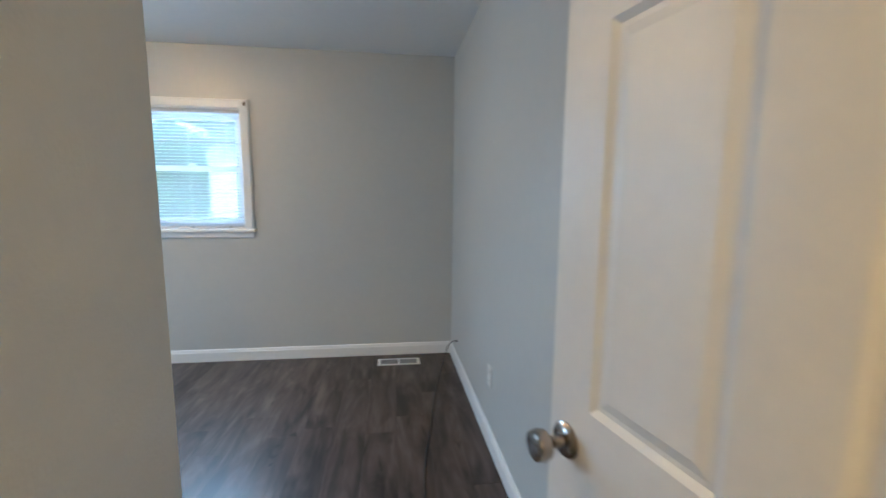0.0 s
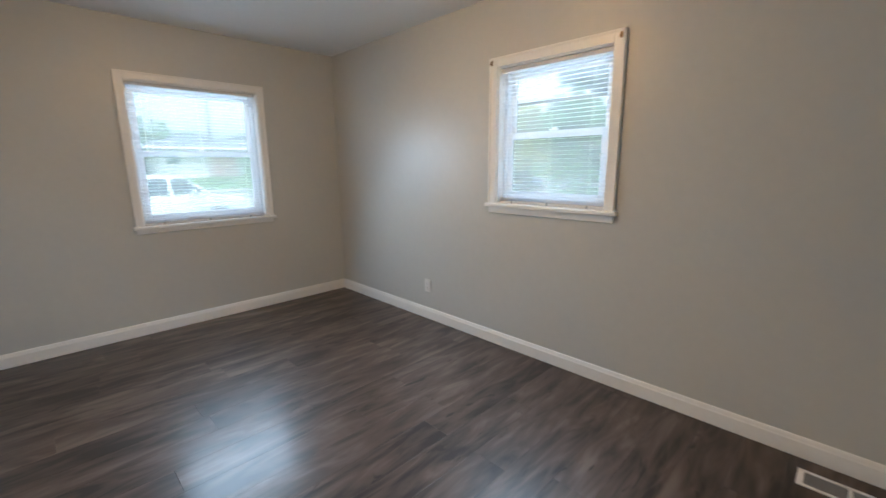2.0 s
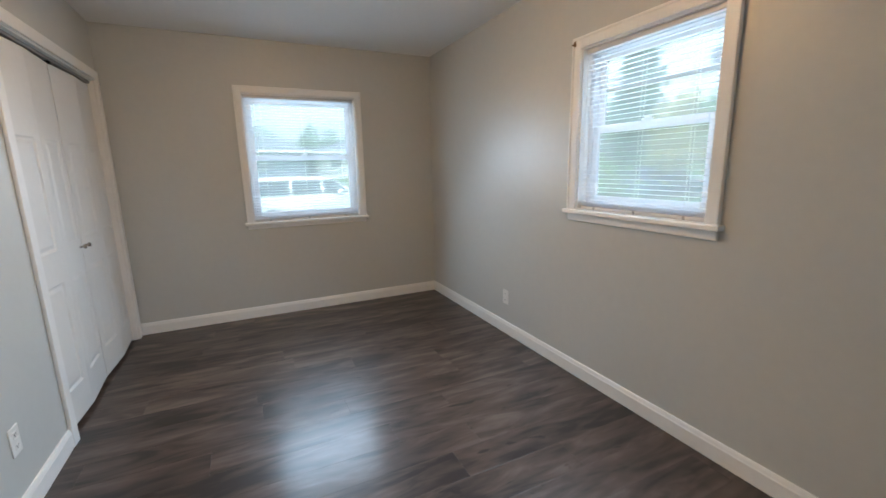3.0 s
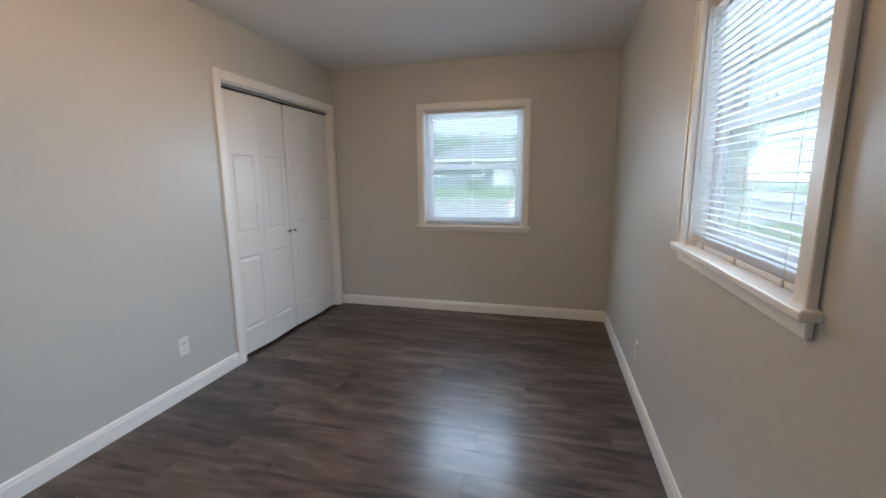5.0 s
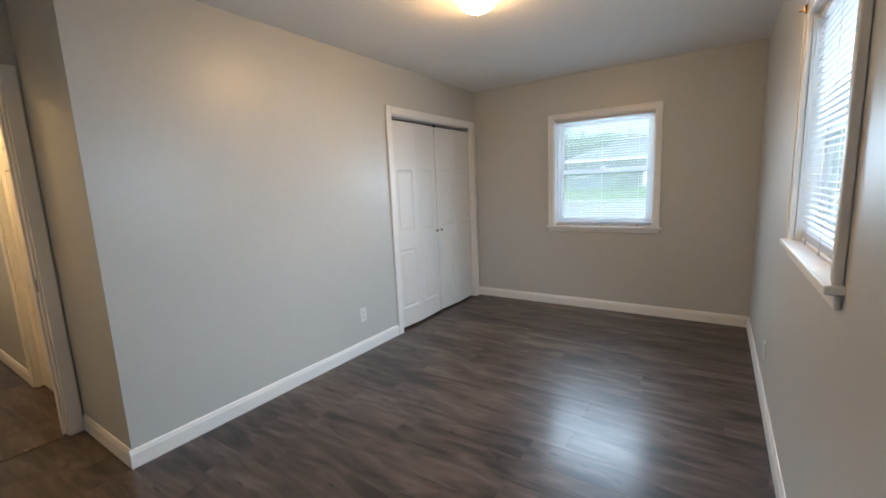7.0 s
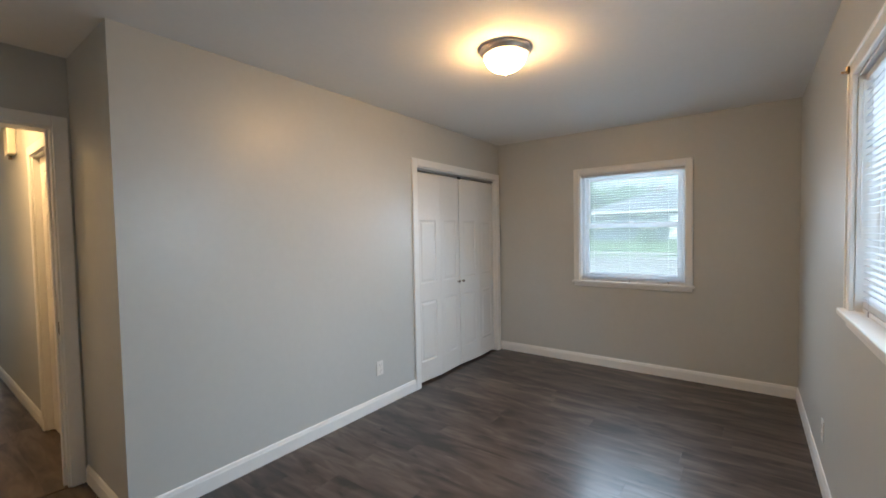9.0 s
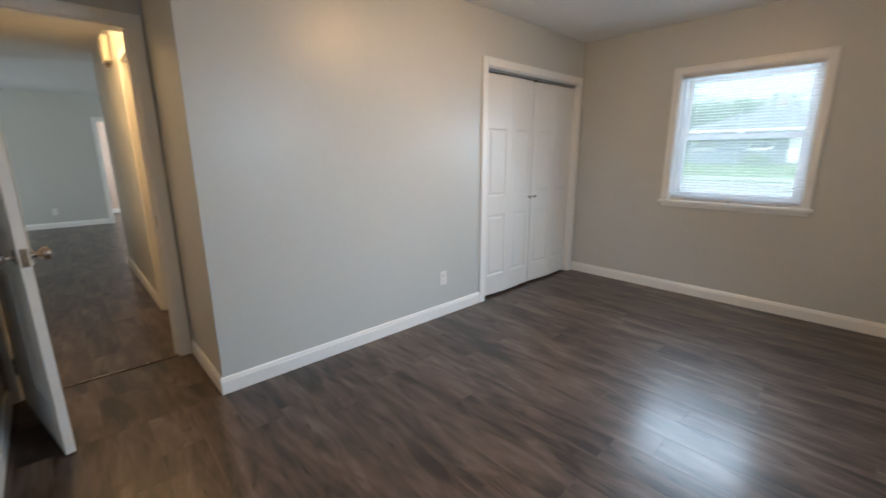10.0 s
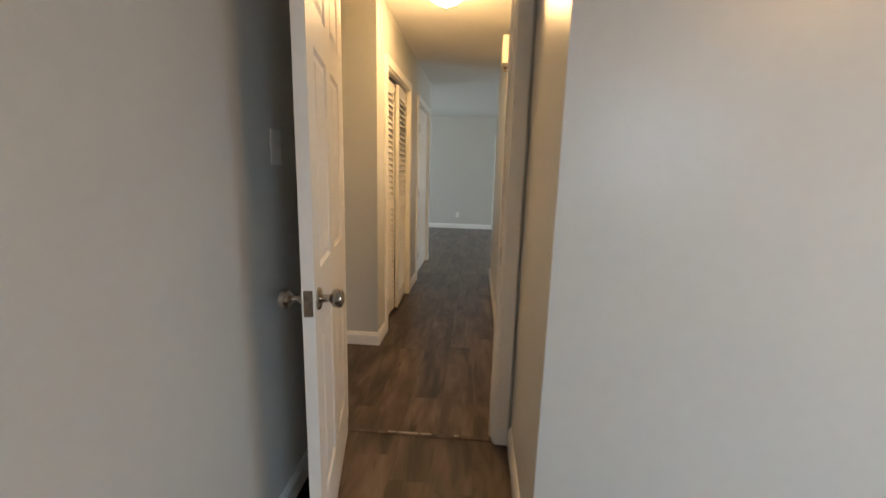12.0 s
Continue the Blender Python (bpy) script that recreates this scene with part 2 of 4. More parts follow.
def wall(name, axis, u0, u1, t0, t1, z0, z1, label, holes=(), material=None):
    """A wall along axis 'x' or 'y' from u0 to u1, between the planes t0 and t1, with holes (u0, u1, z0, z1) right through it."""
    us = sorted({u0, u1, *(h[0] for h in holes), *(h[1] for h in holes)})
    zs = sorted({z0, z1, *(h[2] for h in holes), *(h[3] for h in holes)})
    bm = bmesh.new()
    known = {}

    def vert(u, t, z):
        key = (round(u, 5), round(t, 5), round(z, 5))
        if key not in known:
            known[key] = bm.verts.new((u, t, z) if axis == "x" else (t, u, z))
        return known[key]

    def filled(i, j):
        if not (0 <= i < len(us) - 1 and 0 <= j < len(zs) - 1):
            return False
        u, z = (us[i] + us[i + 1]) / 2, (zs[j] + zs[j + 1]) / 2
        return not any(h[0] < u < h[1] and h[2] < z < h[3] for h in holes)

    for i in range(len(us) - 1):
        for j in range(len(zs) - 1):
            if not filled(i, j):
                continue
            a, b, c, d = us[i], us[i + 1], zs[j], zs[j + 1]
            for t in (t0, t1):
                bm.faces.new((vert(a, t, c), vert(b, t, c), vert(b, t, d), vert(a, t, d)))
            for on, pts in ((filled(i - 1, j), ((a, c), (a, d))), (filled(i + 1, j), ((b, c), (b, d))), (filled(i, j - 1), ((a, c), (b, c))), (filled(i, j + 1), ((a, d), (b, d)))):
                if not on:
                    (p, q), (r, s) = pts
                    bm.faces.new((vert(p, t0, q), vert(r, t0, s), vert(r, t1, s), vert(p, t1, q)))
    return solid(name, bm, material or WALL, label, "wall", "structure")


def baseboard(a, b, side, label="white painted wooden baseboard along the greige wall", high=0.10, thick=0.014):
    """A baseboard from a to b (x, y) on the wall's face, standing out towards side (x, y)."""
    a, b, n = Vector((*a, 0)), Vector((*b, 0)), Vector((*side, 0))
    prof = [(0, 0), (thick, 0), (thick, high * 0.74), (thick * 0.82, high * 0.80), (thick * 0.62, high * 0.93), (thick * 0.35, high), (0, high)]
    bm = bmesh.new()
    ends = []
    for p in (a, b):
        ends.append([bm.verts.new(p + n * t + Vector((0, 0, z + 0.002))) for t, z in prof])
    k = len(prof)
    for i in range(k):
        bm.faces.new((ends[0][i], ends[0][(i + 1) % k], ends[1][(i + 1) % k], ends[1][i]))
    bm.faces.new(ends[0])
    bm.faces.new(ends[1])
    return solid("baseboard", bm, WHITE, label, "baseboard", "structure")


# ---- the shell: walls, ceiling, floor base ----
XW, XE, YN, YS, XN, YD = -4.03, 0.548, 5.027, 2.292, -0.298, 1.590
H = 2.44
WIN_N = (-1.893, -1.088, 1.075, 1.995)
WIN_W = (3.25, 4.235, 0.885, 2.005)
wall("wall_north", "x", -4.19, 0.68, YN, YN + 0.16, -0.1, H, "greige painted wall with a small double-hung window", [WIN_N])
wall("wall_west", "y", 1.44, YN, XW - 0.16, XW, -0.1, H, "greige painted end wall with a double-hung window", [WIN_W])
SKEW = Matrix.Translation((XE, YN, 0)) @ pose(0, 0, 0, 0, 0, 0.72) @ Matrix.Translation((-XE, -YN, 0))
wall("wall_east", "y", 1.47, YN, XE, XE + 0.12, 0, H, "plain greige painted wall beside the open door").matrix_basis = SKEW
wall("wall_closet", "x", XW, XN, YS - 0.12, YS, 0, H, "greige painted wall with the closet opening", [(-3.95, -2.495, 0, 2.03)])
wall("wall_nook", "y", 1.47, YS - 0.12, XN - 0.12, XN, 0, H, "short greige painted wall beside the bedroom doorway")
wall("wall_door", "x", XN, 0.60, YD - 0.12, YD, 0, H, "greige painted wall round the bedroom doorway", [(-0.228, 0.552, 0, 2.045)])
wall("wall_closet_back", "x", XW, XN - 0.12, 1.44, 1.56, 0, H, "plain painted back wall of the closet")
wall("wall_hall_west", "y", -1.66, 1.47, XN - 0.12, XN, 0, H, "greige painted hall wall with a door", [(0.51, 1.27, 0, 2.035)])
wall("wall_hall_east", "y", -2.56, 0.566, 0.595, 0.715, 0, H, "greige painted hall wall with a louvered closet and a door", [(-0.75, 0.29, 0, 2.035), (-2.40, -1.33, 0, 2.035)])
wall("wall_hall_recess", "x", 0.715, 1.50, 0.446, 0.566, 0, H, "greige painted side wall of the hall recess")
wall("wall_recess_end", "y", 0.566, 1.465, 1.38, 1.50, 0, H, "plain greige wall that ends the hall recess")
wall("wall_recess_back", "x", 0.72, 1.50, 1.465, 1.585, 0, H, "plain greige wall of the hall recess")
wall("wall_hall_closet_back", "y", -2.44, 0.446, 1.30, 1.42, 0, H, "plain wall behind the hall closet")
wall("wall_living_north_west", "x", -4.19, XN - 0.12, -1.66, -1.54, 0, H, "greige painted living room wall")
wall("wall_living_north_east", "x", 0.715, 4.31, -2.56, -2.44, 0, H, "greige painted living room wall")
wall("wall_living_far", "x", -4.19, 4.31, -5.98, -5.86, 0, H, "greige painted living room wall with a doorway", [(-1.32, -0.505, 0, 1.985)])
wall("wall_living_east", "y", -5.86, -2.56, 4.19, 4.31, -0.1, H, "greige painted living room wall with a window opening", [(-4.5, -3.5, 0.9, 1.9)])
wall("wall_living_west", "y", -5.86, -1.66, -4.31, -4.19, -0.1, H, "greige painted living room wall with a window opening", [(-4.1, -3.1, 0.9, 1.9)])
wall("wall_beyond_back", "x", -2.4, 0.6, -7.82, -7.70, 0, H, "warm beige painted wall beyond the far doorway", material=WARMWALL)
wall("wall_beyond_west", "y", -7.70, -5.98, -2.52, -2.40, 0, H, "warm beige painted side wall beyond the far doorway", material=WARMWALL)
wall("wall_beyond_east", "y", -7.70, -5.98, 0.6, 0.72, 0, H, "warm beige painted side wall beyond the far doorway", material=WARMWALL)
wall("wall_side_room", "y", -1.54, 1.44, -1.75, -1.63, 0, H, "plain wall of the closed room off the hall")

solid("ceiling", boxed(-4.31, 4.31, -7.82, 5.187, H, H + 0.12), CEIL, "flat matt white painted ceiling", "ceiling", "structure")
solid("hall_ceiling", boxed(XN + 0.001, 0.594, -1.16, 1.464, H - 0.018, H - 0.001), CEIL, "slightly lower white painted hall ceiling", "ceiling", "structure")
floor = solid("floor", boxed(-4.31, 4.31, -7.82, 5.187, -0.12, -0.004), PLANK, "dark grey-brown wood-look vinyl plank floor with a soft sheen", "floor", "structure")

# baseboards of the bedroom
T = 0.014
baseboard((XW, YN), (XE, YN), (0, -1))
baseboard((XW, YS + 0.001), (XW, YN - T), (1, 0))
baseboard((-2.436, YS), (XN + T, YS), (0, 1))
baseboard((XN, YD + 0.019), (XN, YS), (1, 0))
baseboard((XE, YD + 0.022), (XE, YN - T), (-1, 0)).matrix_basis = SKEW
# hall, living room and beyond
baseboard((XN, -1.66), (XN, 0.448), (1, 0))
baseboard((0.595 - T, 0.566), (1.38, 0.566), (0, 1))
baseboard((0.595, 0.355), (0.595, 0.566), (-1, 0))
baseboard((0.595, -1.262), (0.595, -0.815), (-1, 0))
baseboard((0.595, -2.56), (0.595, -2.468), (-1, 0))
baseboard((-0.44, -5.86), (4.19, -5.86), (0, 1), "white painted baseboard along the far living room wall")
baseboard((-2.4, -7.70), (0.6, -7.70), (0, 1), "white painted baseboard along the warm beige wall")


# ---- windows ----
def ring_frame(w0, w1, z0, z1, y0, y1, side, top, bottom, bevel=0.004):
    """A rectangular frame in the window's own x, y (outwards) and z."""
    bm = bmesh.new()
    box(bm, w0, w0 + side, y0, y1, z0, z1, bevel)
    box(bm, w1 - side, w1, y0, y1, z0, z1, bevel)
    box(bm, w0 + side - 0.001, w1 - side + 0.001, y0 + 0.001, y1 - 0.001, z1 - top, z1, bevel)
    box(bm, w0 + side - 0.001, w1 - side + 0.001, y0 + 0.001, y1 - 0.001, z0, z0 + bottom, bevel)
    return bm


def window(name, at, hole, casing, sill, rail, label, storm=None):
    """A double-hung vinyl window with painted casing. hole: half width, bottom, top; rail: height of the meeting rail."""
    half, z0, z1 = hole
    w = empty(name, at, label, "window", "structure")
    c = casing
    for s in (-1, 1):
        bm = bmesh.new()
        a, b = sorted((s * (half - 0.004), s * (half + c)))
        box(bm, a, b, -0.018, 0, z0, z1 + c, 0.003)
        a, b = sorted((s * (half + c - 0.012), s * (half + c + 0.003)))
        box(bm, a, b, -0.024, -0.001, z0, z1 + c + 0.002, 0.003)
        part("side_casing", bm, WHITE, w)
    bm = boxed(-half + 0.004, half - 0.004, -0.018, 0, z1 - 0.004, z1 + c, bevel=0.003)
    box(bm, -half - c, half + c, -0.024, -0.001, z1 + c - 0.012, z1 + c + 0.003, 0.003)
    part("head_casing", bm, WHITE, w)
    part("window_sill", boxed(-half - c - 0.02, half + c + 0.02, -0.042, 0.0295, z0 - 0.022, z0 + 0.004, bevel=0.005, seg=2), WHITE, w)
    part("apron", boxed(-half - c, half + c, -0.016, 0, z0 - 0.022 - sill, z0 - 0.023, bevel=0.004), WHITE, w)
    # painted reveal, then the vinyl frame
    bm = bmesh.new()
    for s in (-1, 1):
        a, b = sorted((s * (half - 0.012), s * half))
        box(bm, a, b, 0.0, 0.15, z0, z1)
    box(bm, -half + 0.012, half - 0.012, 0.0, 0.15, z1 - 0.012, z1)
    box(bm, -half + 0.012, half - 0.012, 0.03, 0.16, z0 - 0.02, z0 + 0.012)
    part("jamb", bm, WHITE, w)
    i = half - 0.012
    part("window_frame", ring_frame(-i, i, z0 + 0.012, z1 - 0.012, 0.062, 0.142, 0.03, 0.03, 0.025), VINYL, w)
    g = i - 0.028
    up = part("upper_sash", ring_frame(-g, g, rail - 0.022, z1 - 0.038, 0.106, 0.136, 0.042, 0.04, 0.044), VINYL, w)
    low = part("lower_sash", ring_frame(-g, g, z0 + 0.036, rail + 0.022, 0.070, 0.102, 0.042, 0.044, 0.05), VINYL, w)
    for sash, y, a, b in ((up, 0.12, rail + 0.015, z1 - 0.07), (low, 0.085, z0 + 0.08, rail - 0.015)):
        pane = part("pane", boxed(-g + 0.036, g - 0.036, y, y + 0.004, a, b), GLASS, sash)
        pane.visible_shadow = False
    lock = boxed(-0.03, 0.03, 0.062, 0.085, rail + 0.0225, rail + 0.032, bevel=0.003)
    box(lock, -0.008, 0.03, 0.058, 0.07, rail + 0.030, rail + 0.04, 0.003)
    part("sash_lock", lock, PLATE, low)
    if storm:
        part("storm_rail", boxed(-g, g, 0.139, 0.150, storm - 0.012, storm + 0.012, bevel=0.002), VINYL, w, "thin white storm window rail")
    return w


AT_N = pose((WIN_N[0] + WIN_N[1]) / 2, YN, 0)
AT_W = pose(XW, (WIN_W[0] + WIN_W[1]) / 2, 0, 0, 0, 90)
HN, HW = (WIN_N[1] - WIN_N[0]) / 2, (WIN_W[1] - WIN_W[0]) / 2
win_n = window("window_1", AT_N, (HN, WIN_N[2], WIN_N[3]), 0.056, 0.045, 1.54, "white double-hung vinyl window in white wooden casing", storm=1.755)
win_w = window("window_2", AT_W, (HW, WIN_W[2], WIN_W[3]), 0.050, 0.035, 1.457, "larger white double-hung vinyl window in white casing")
for s in (-1, 1):
    bm = boxed(s * (HN + 0.035) - 0.007, s * (HN + 0.035) + 0.007, -0.030, -0.020, 2.005, 2.035, bevel=0.003)
    box(bm, s * (HN + 0.035) - 0.004, s * (HN + 0.035) + 0.004, -0.045, -0.028, 2.010, 2.018, 0.002)
    part("curtain_bracket", bm, BRASS, win_n, "small brass curtain rod bracket")


def blind(at, half, z0, z1, pitch, tilt, label, wand_x, wand_len, stack):
    """A lowered mini blind: headrail, slats, bottom rail, cords and wand, in the window's own axes."""
    b = empty("window_blind", at, label, "blind")
    y = 0.032
    part("headrail", boxed(-half, half, y - 0.014, y + 0.014, z1 - 0.028, z1 - 0.002, bevel=0.003), RAILGREY, b, "grey-white metal headrail")
    bm = bmesh.new()
    rows = []
    for k in range(5):
        u = (k / 4 - 0.5) * 0.025
        rows.append((u, 0.0013 * (1 - (u / 0.0125) ** 2)))
    top = [[bm.verts.new((x, u, z + 0.0003)) for u, z in rows] for x in (-half + 0.004, half - 0.004)]
    bot = [[bm.verts.new((x, u, z - 0.0003)) for u, z in rows] for x in (-half + 0.004, half - 0.004)]
    for lay in (top, bot):
        for k in range(4):
            bm.faces.new((lay[0][k], lay[1][k], lay[1][k + 1], lay[0][k + 1]))
    for k in (0, 4):
        bm.faces.new((top[0][k], top[1][k], bot[1][k], bot[0][k]))
    me = finish("slat", bm, SLAT)
    for p in me.polygons:
        p.use_smooth = True
    rng = random.Random(4)
    z = z0 + 0.028
    for k in range(stack):
        s = part("slat", me, SLAT, b)
        s.location = (rng.uniform(-0.002, 0.002), y, z + k * 0.0045)
    z += stack * 0.0045 + 0.012
    while z < z1 - 0.04:
        s = part("slat", me, SLAT, b)
        s.location, s.rotation_euler = (rng.uniform(-0.001, 0.001), y, z), (radians(tilt + rng.uniform(-1.5, 1.5)), radians(rng.uniform(-0.12, 0.12)), 0)
        z += pitch
    part("bottom_rail", boxed(-half + 0.003, half - 0.003, y - 0.013, y + 0.013, z0 + 0.005, z0 + 0.024, bevel=0.004, seg=2), RAILGREY, b, "greyish plastic bottom rail")
    for x in (-half * 0.72, 0, half * 0.72):
        bm = bmesh.new()
        for d in (-0.0135, 0.0135):
            box(bm, x - 0.0006, x + 0.0006, y + d - 0.0006, y + d + 0.0006, z0 + 0.02, z1 - 0.02)
        part("ladder_cord", bm, PLATE, b)
        part("rail_clip", boxed(x - 0.006, x + 0.006, y - 0.0155, y - 0.012, z0 + 0.0045, z0 + 0.023, bevel=0.001), GREYMETAL, b)
    bm = bmesh.new()
    tube(bm, [(wand_x, y - 0.022, z1 - 0.03), (wand_x + 0.004, y - 0.026, z1 - wand_len * 0.5), (wand_x + 0.002, y - 0.024, z1 - wand_len)], 0.0028, 6)
    part("tilt_wand", bm, GREYMETAL if wand_x < -0.4 and half > 0.45 else PLATE, b, "thin tilt wand")
    return b


blind(AT_N, HN - 0.016, WIN_N[2], WIN_N[3] - 0.012, 0.0245, 3, "white mini blind lowered with its slats open", -HN + 0.04, 0.62, 5)
blind(AT_W, HW - 0.016, WIN_W[2], WIN_W[3] - 0.012, 0.0245, 1, "wide white mini blind lowered with its slats open", -HW + 0.10, 0.56, 4)


# ---- panel doors ----
def panelled(w, h, t, panels, groove=0.007):
    """A door slab from x 0 to w, y 0 to -t, z 0 to h, with moulded panels (x0, x1, z0, z1) on both faces."""
    bm = bmesh.new()
    xs = sorted({0, w, *(p[0] for p in panels), *(p[1] for p in panels)})
    zs = sorted({0, h, *(p[2] for p in panels), *(p[3] for p in panels)})
    known = {}

    def vert(x, y, z):
        key = (round(x, 5), round(y, 5), round(z, 5))
        if key not in known:
            known[key] = bm.verts.new((x, y, z))
        return known[key]

    for y, s in ((0, -1), (-t, 1)):
        for i in range(len(xs) - 1):
            for j in range(len(zs) - 1):
                x, z = (xs[i] + xs[i + 1]) / 2, (zs[j] + zs[j + 1]) / 2
                if not any(p[0] < x < p[1] and p[2] < z < p[3] for p in panels):
                    bm.faces.new((vert(xs[i], y, zs[j]), vert(xs[i + 1], y, zs[j]), vert(xs[i + 1], y, zs[j + 1]), vert(xs[i], y, zs[j + 1])))
        for p in panels:
            inner = [x for x in xs if p[0] < x < p[1]], [z for z in zs if p[2] < z < p[3]]
            rim = [(p[0], p[2]), *((x, p[2]) for x in inner[0]), (p[1], p[2]), *((p[1], z) for z in inner[1]), (p[1], p[3]), *((x, p[3]) for x in inner[0][::-1]), (p[0], p[3]), *((p[0], z) for z in inner[1][::-1])]
            cx, cz = (p[0] + p[1]) / 2, (p[2] + p[3]) / 2
            rings = []
            for inset, deep in ((0, 0), (0.004, 0.35), (0.011, 1.0), (0.019, 1.0), (0.036, 0.25)):
                fx, fz = 1 - inset / ((p[1] - p[0]) / 2), 1 - inset / ((p[3] - p[2]) / 2)
                rings.append([vert(cx + (x - cx) * fx, y + s * groove * deep, cz + (z - cz) * fz) for x, z in rim])
            for a, b in zip(rings, rings[1:]):
                for k in range(len(a)):
                    bm.faces.new((a[k], a[(k + 1) % len(a)], b[(k + 1) % len(a)], b[k]))
            bm.faces.new(rings[-1])
    for i in range(len(xs) - 1):
        for z in (0, h):
            bm.faces.new((vert(xs[i], 0, z), vert(xs[i + 1], 0, z), vert(xs[i + 1], -t, z), vert(xs[i], -t, z)))
    for j in range(len(zs) - 1):
        for x in (0, w):
            bm.faces.new((vert(x, 0, zs[j]), vert(x, 0, zs[j + 1]), vert(x, -t, zs[j + 1]), vert(x, -t, zs[j])))
    return bm


def six_panels(w):
    a, b, c, d = 0.105, w / 2 - 0.05, w / 2 + 0.05, w - 0.105
    return [(x0, x1, z0, z1) for x0, x1 in ((a, b), (c, d)) for z0, z1 in ((0.225, 0.80), (0.99, 1.60), (1.71, 1.91))]


KNOB = [(0.0325, 0), (0.0325, 0.004), (0.028, 0.009), (0.013, 0.012), (0.0105, 0.030), (0.014, 0.036), (0.0255, 0.044), (0.0285, 0.056), (0.0255, 0.067), (0.012, 0.073), (0.002, 0.0735)]


def knob(parent, x, y, z, out):
    """A round door knob on a rose, standing out along y by the sign of out."""
    bm = lathe(bmesh.new(), KNOB, pose(x, y, z, -90 if out > 0 else 90))
    return part("door_knob", bm, NICKEL, parent, "satin nickel round knob", smooth=True)


def door_frame(name, at, half, high, depth, label, faces=(1, 1), casing=0.058, stop=None):
    """Jambs, head and casings round a doorway: own x along the wall, y through it from 0 (front face) to -depth."""
    f = empty(name, at, label, "door frame", "structure")
    for s in (-1, 1):
        a, b = sorted((s * (half - 0.018), s * half))
        part("jamb", boxed(a, b, -depth, 0, 0, high, bevel=0.002), WHITE, f)
        if stop is not None:
            a, b = sorted((s * (half - 0.029), s * (half - 0.0185)))
            part("stop", boxed(a, b, stop - 0.03, stop, 0, high - 0.019, bevel=0.002), WHITE, f)
    part("head_jamb", boxed(-half + 0.0185, half - 0.0185, -depth, 0, high - 0.018, high, bevel=0.002), WHITE, f)
    for face, y0, y1 in ((faces[0], 0.0005, 0.0175), (faces[1], -depth - 0.0175, -depth - 0.0005)):
        if not face:
            continue
        for s in (-1, 1):
            wide = half + casing
            if isinstance(face, tuple):
                wide = half + face[0 if s < 0 else 1]
            a, b = sorted((s * (half - 0.008), s * wide))
            part("side_casing", boxed(a, b, y0, y1, 0, high + casing, bevel=0.004, seg=2), WHITE, f)
        part("head_casing", boxed(-half + 0.0085, half - 0.0085, y0, y1, high - 0.008, high + casing, bevel=0.004, seg=2), WHITE, f)
    return f


# bedroom door, swung open into the nook
DX = (-0.228 + 0.552) / 2
bed_frame = door_frame("door_frame_1", pose(DX, YD, 0), 0.390, 2.045, 0.12, "white painted frame and casing of the bedroom doorway", faces=((0.058, 0.025), 1), stop=-0.04)
strike = boxed(-0.3725, -0.3705, -0.036, -0.008, 0.88, 0.955, bevel=0.0008)
part("strike_plate", strike, NICKEL, bed_frame, "dull metal strike plate")
DW = 0.755
door = empty("door_1", pose(0.531, 1.606, 0.008, 0, 0, 102), "white six-panel interior door standing open towards the wall", "door", "structure")
part("slab", panelled(DW, 2.012, 0.035, six_panels(DW)), DOORW, door).matrix_basis = pose(0, 0, 0) @ Matrix.Diagonal((1, -1, 1, 1))
knob(door, DW - 0.050, 0.035, 0.912, 1)
knob(door, DW - 0.050, 0.0, 0.912, -1)
part("latch_plate", boxed(DW - 0.0005, DW + 0.0015, 0.005, 0.030, 0.875, 0.950, bevel=0.0006), NICKEL, door, "metal latch plate on the door edge")
part("latch", boxed(DW + 0.0015, DW + 0.011, 0.011, 0.024, 0.903, 0.922, bevel=0.003), NICKEL, door)
for z in (0.20, 1.0, 1.80):
    bm = boxed(-0.0018, 0.0, 0.002, 0.033, z - 0.045, z + 0.045, bevel=0.0005)
    lathe(bm, [(0.006, z - 0.047), (0.006, z + 0.047)], pose(-0.004, -0.004, 0), 10)
    part("hinge", bm, HINGE, door, "dull bronze hinge")
for z in (0.208, 1.008, 1.808):
    part("hinge_leaf", boxed(0.3695, 0.3718, -0.034, -0.003, z - 0.045, z + 0.045, bevel=0.0005), HINGE, bed_frame, "dull bronze hinge leaf on the jamb")

# threshold strip between the two floors, with dried paint on it
strip = empty("threshold", pose(DX, 1.575, 0), "narrow dark threshold strip with specks of dried white paint", "threshold", "structure")
part("strip", boxed(-0.366, 0.366, -0.012, 0.012, 0, 0.0045, bevel=0.0015), PLANK, strip)
rng = random.Random(8)
for x, w in ((-0.05, 0.03), (0.04, 0.05), (-0.20, 0.012), (0.12, 0.02)):
    part("paint_speck", boxed(x - w, x + w, -0.010, -0.003 + rng.uniform(0, 0.004), 0.0046, 0.0056, bevel=0.0004), RESIDUE, strip, "dried white paint")

# closet with two pairs of folding doors
CX = (-3.95 - 2.495) / 2
clo_frame = door_frame("closet_frame", pose(CX, YS, 0), 0.7275, 2.03, 0.12, "white painted casing round the closet opening", faces=((0.058, 0.058), 0))
part("track", boxed(-0.708, 0.708, -0.055, -0.025, 1.992, 2.0115, bevel=0.002), TRACK, clo_frame, "grey steel folding door track")
part("track_pivot", boxed(-0.03, 0.0, -0.052, -0.026, 1.975, 1.992, bevel=0.003), DARK, clo_frame)
LW = 0.349


def leaf_panels():
    a, b = 0.06, LW - 0.06
    return [(a, b, 0.185, 0.755), (a, b, 0.925, 1.515)]


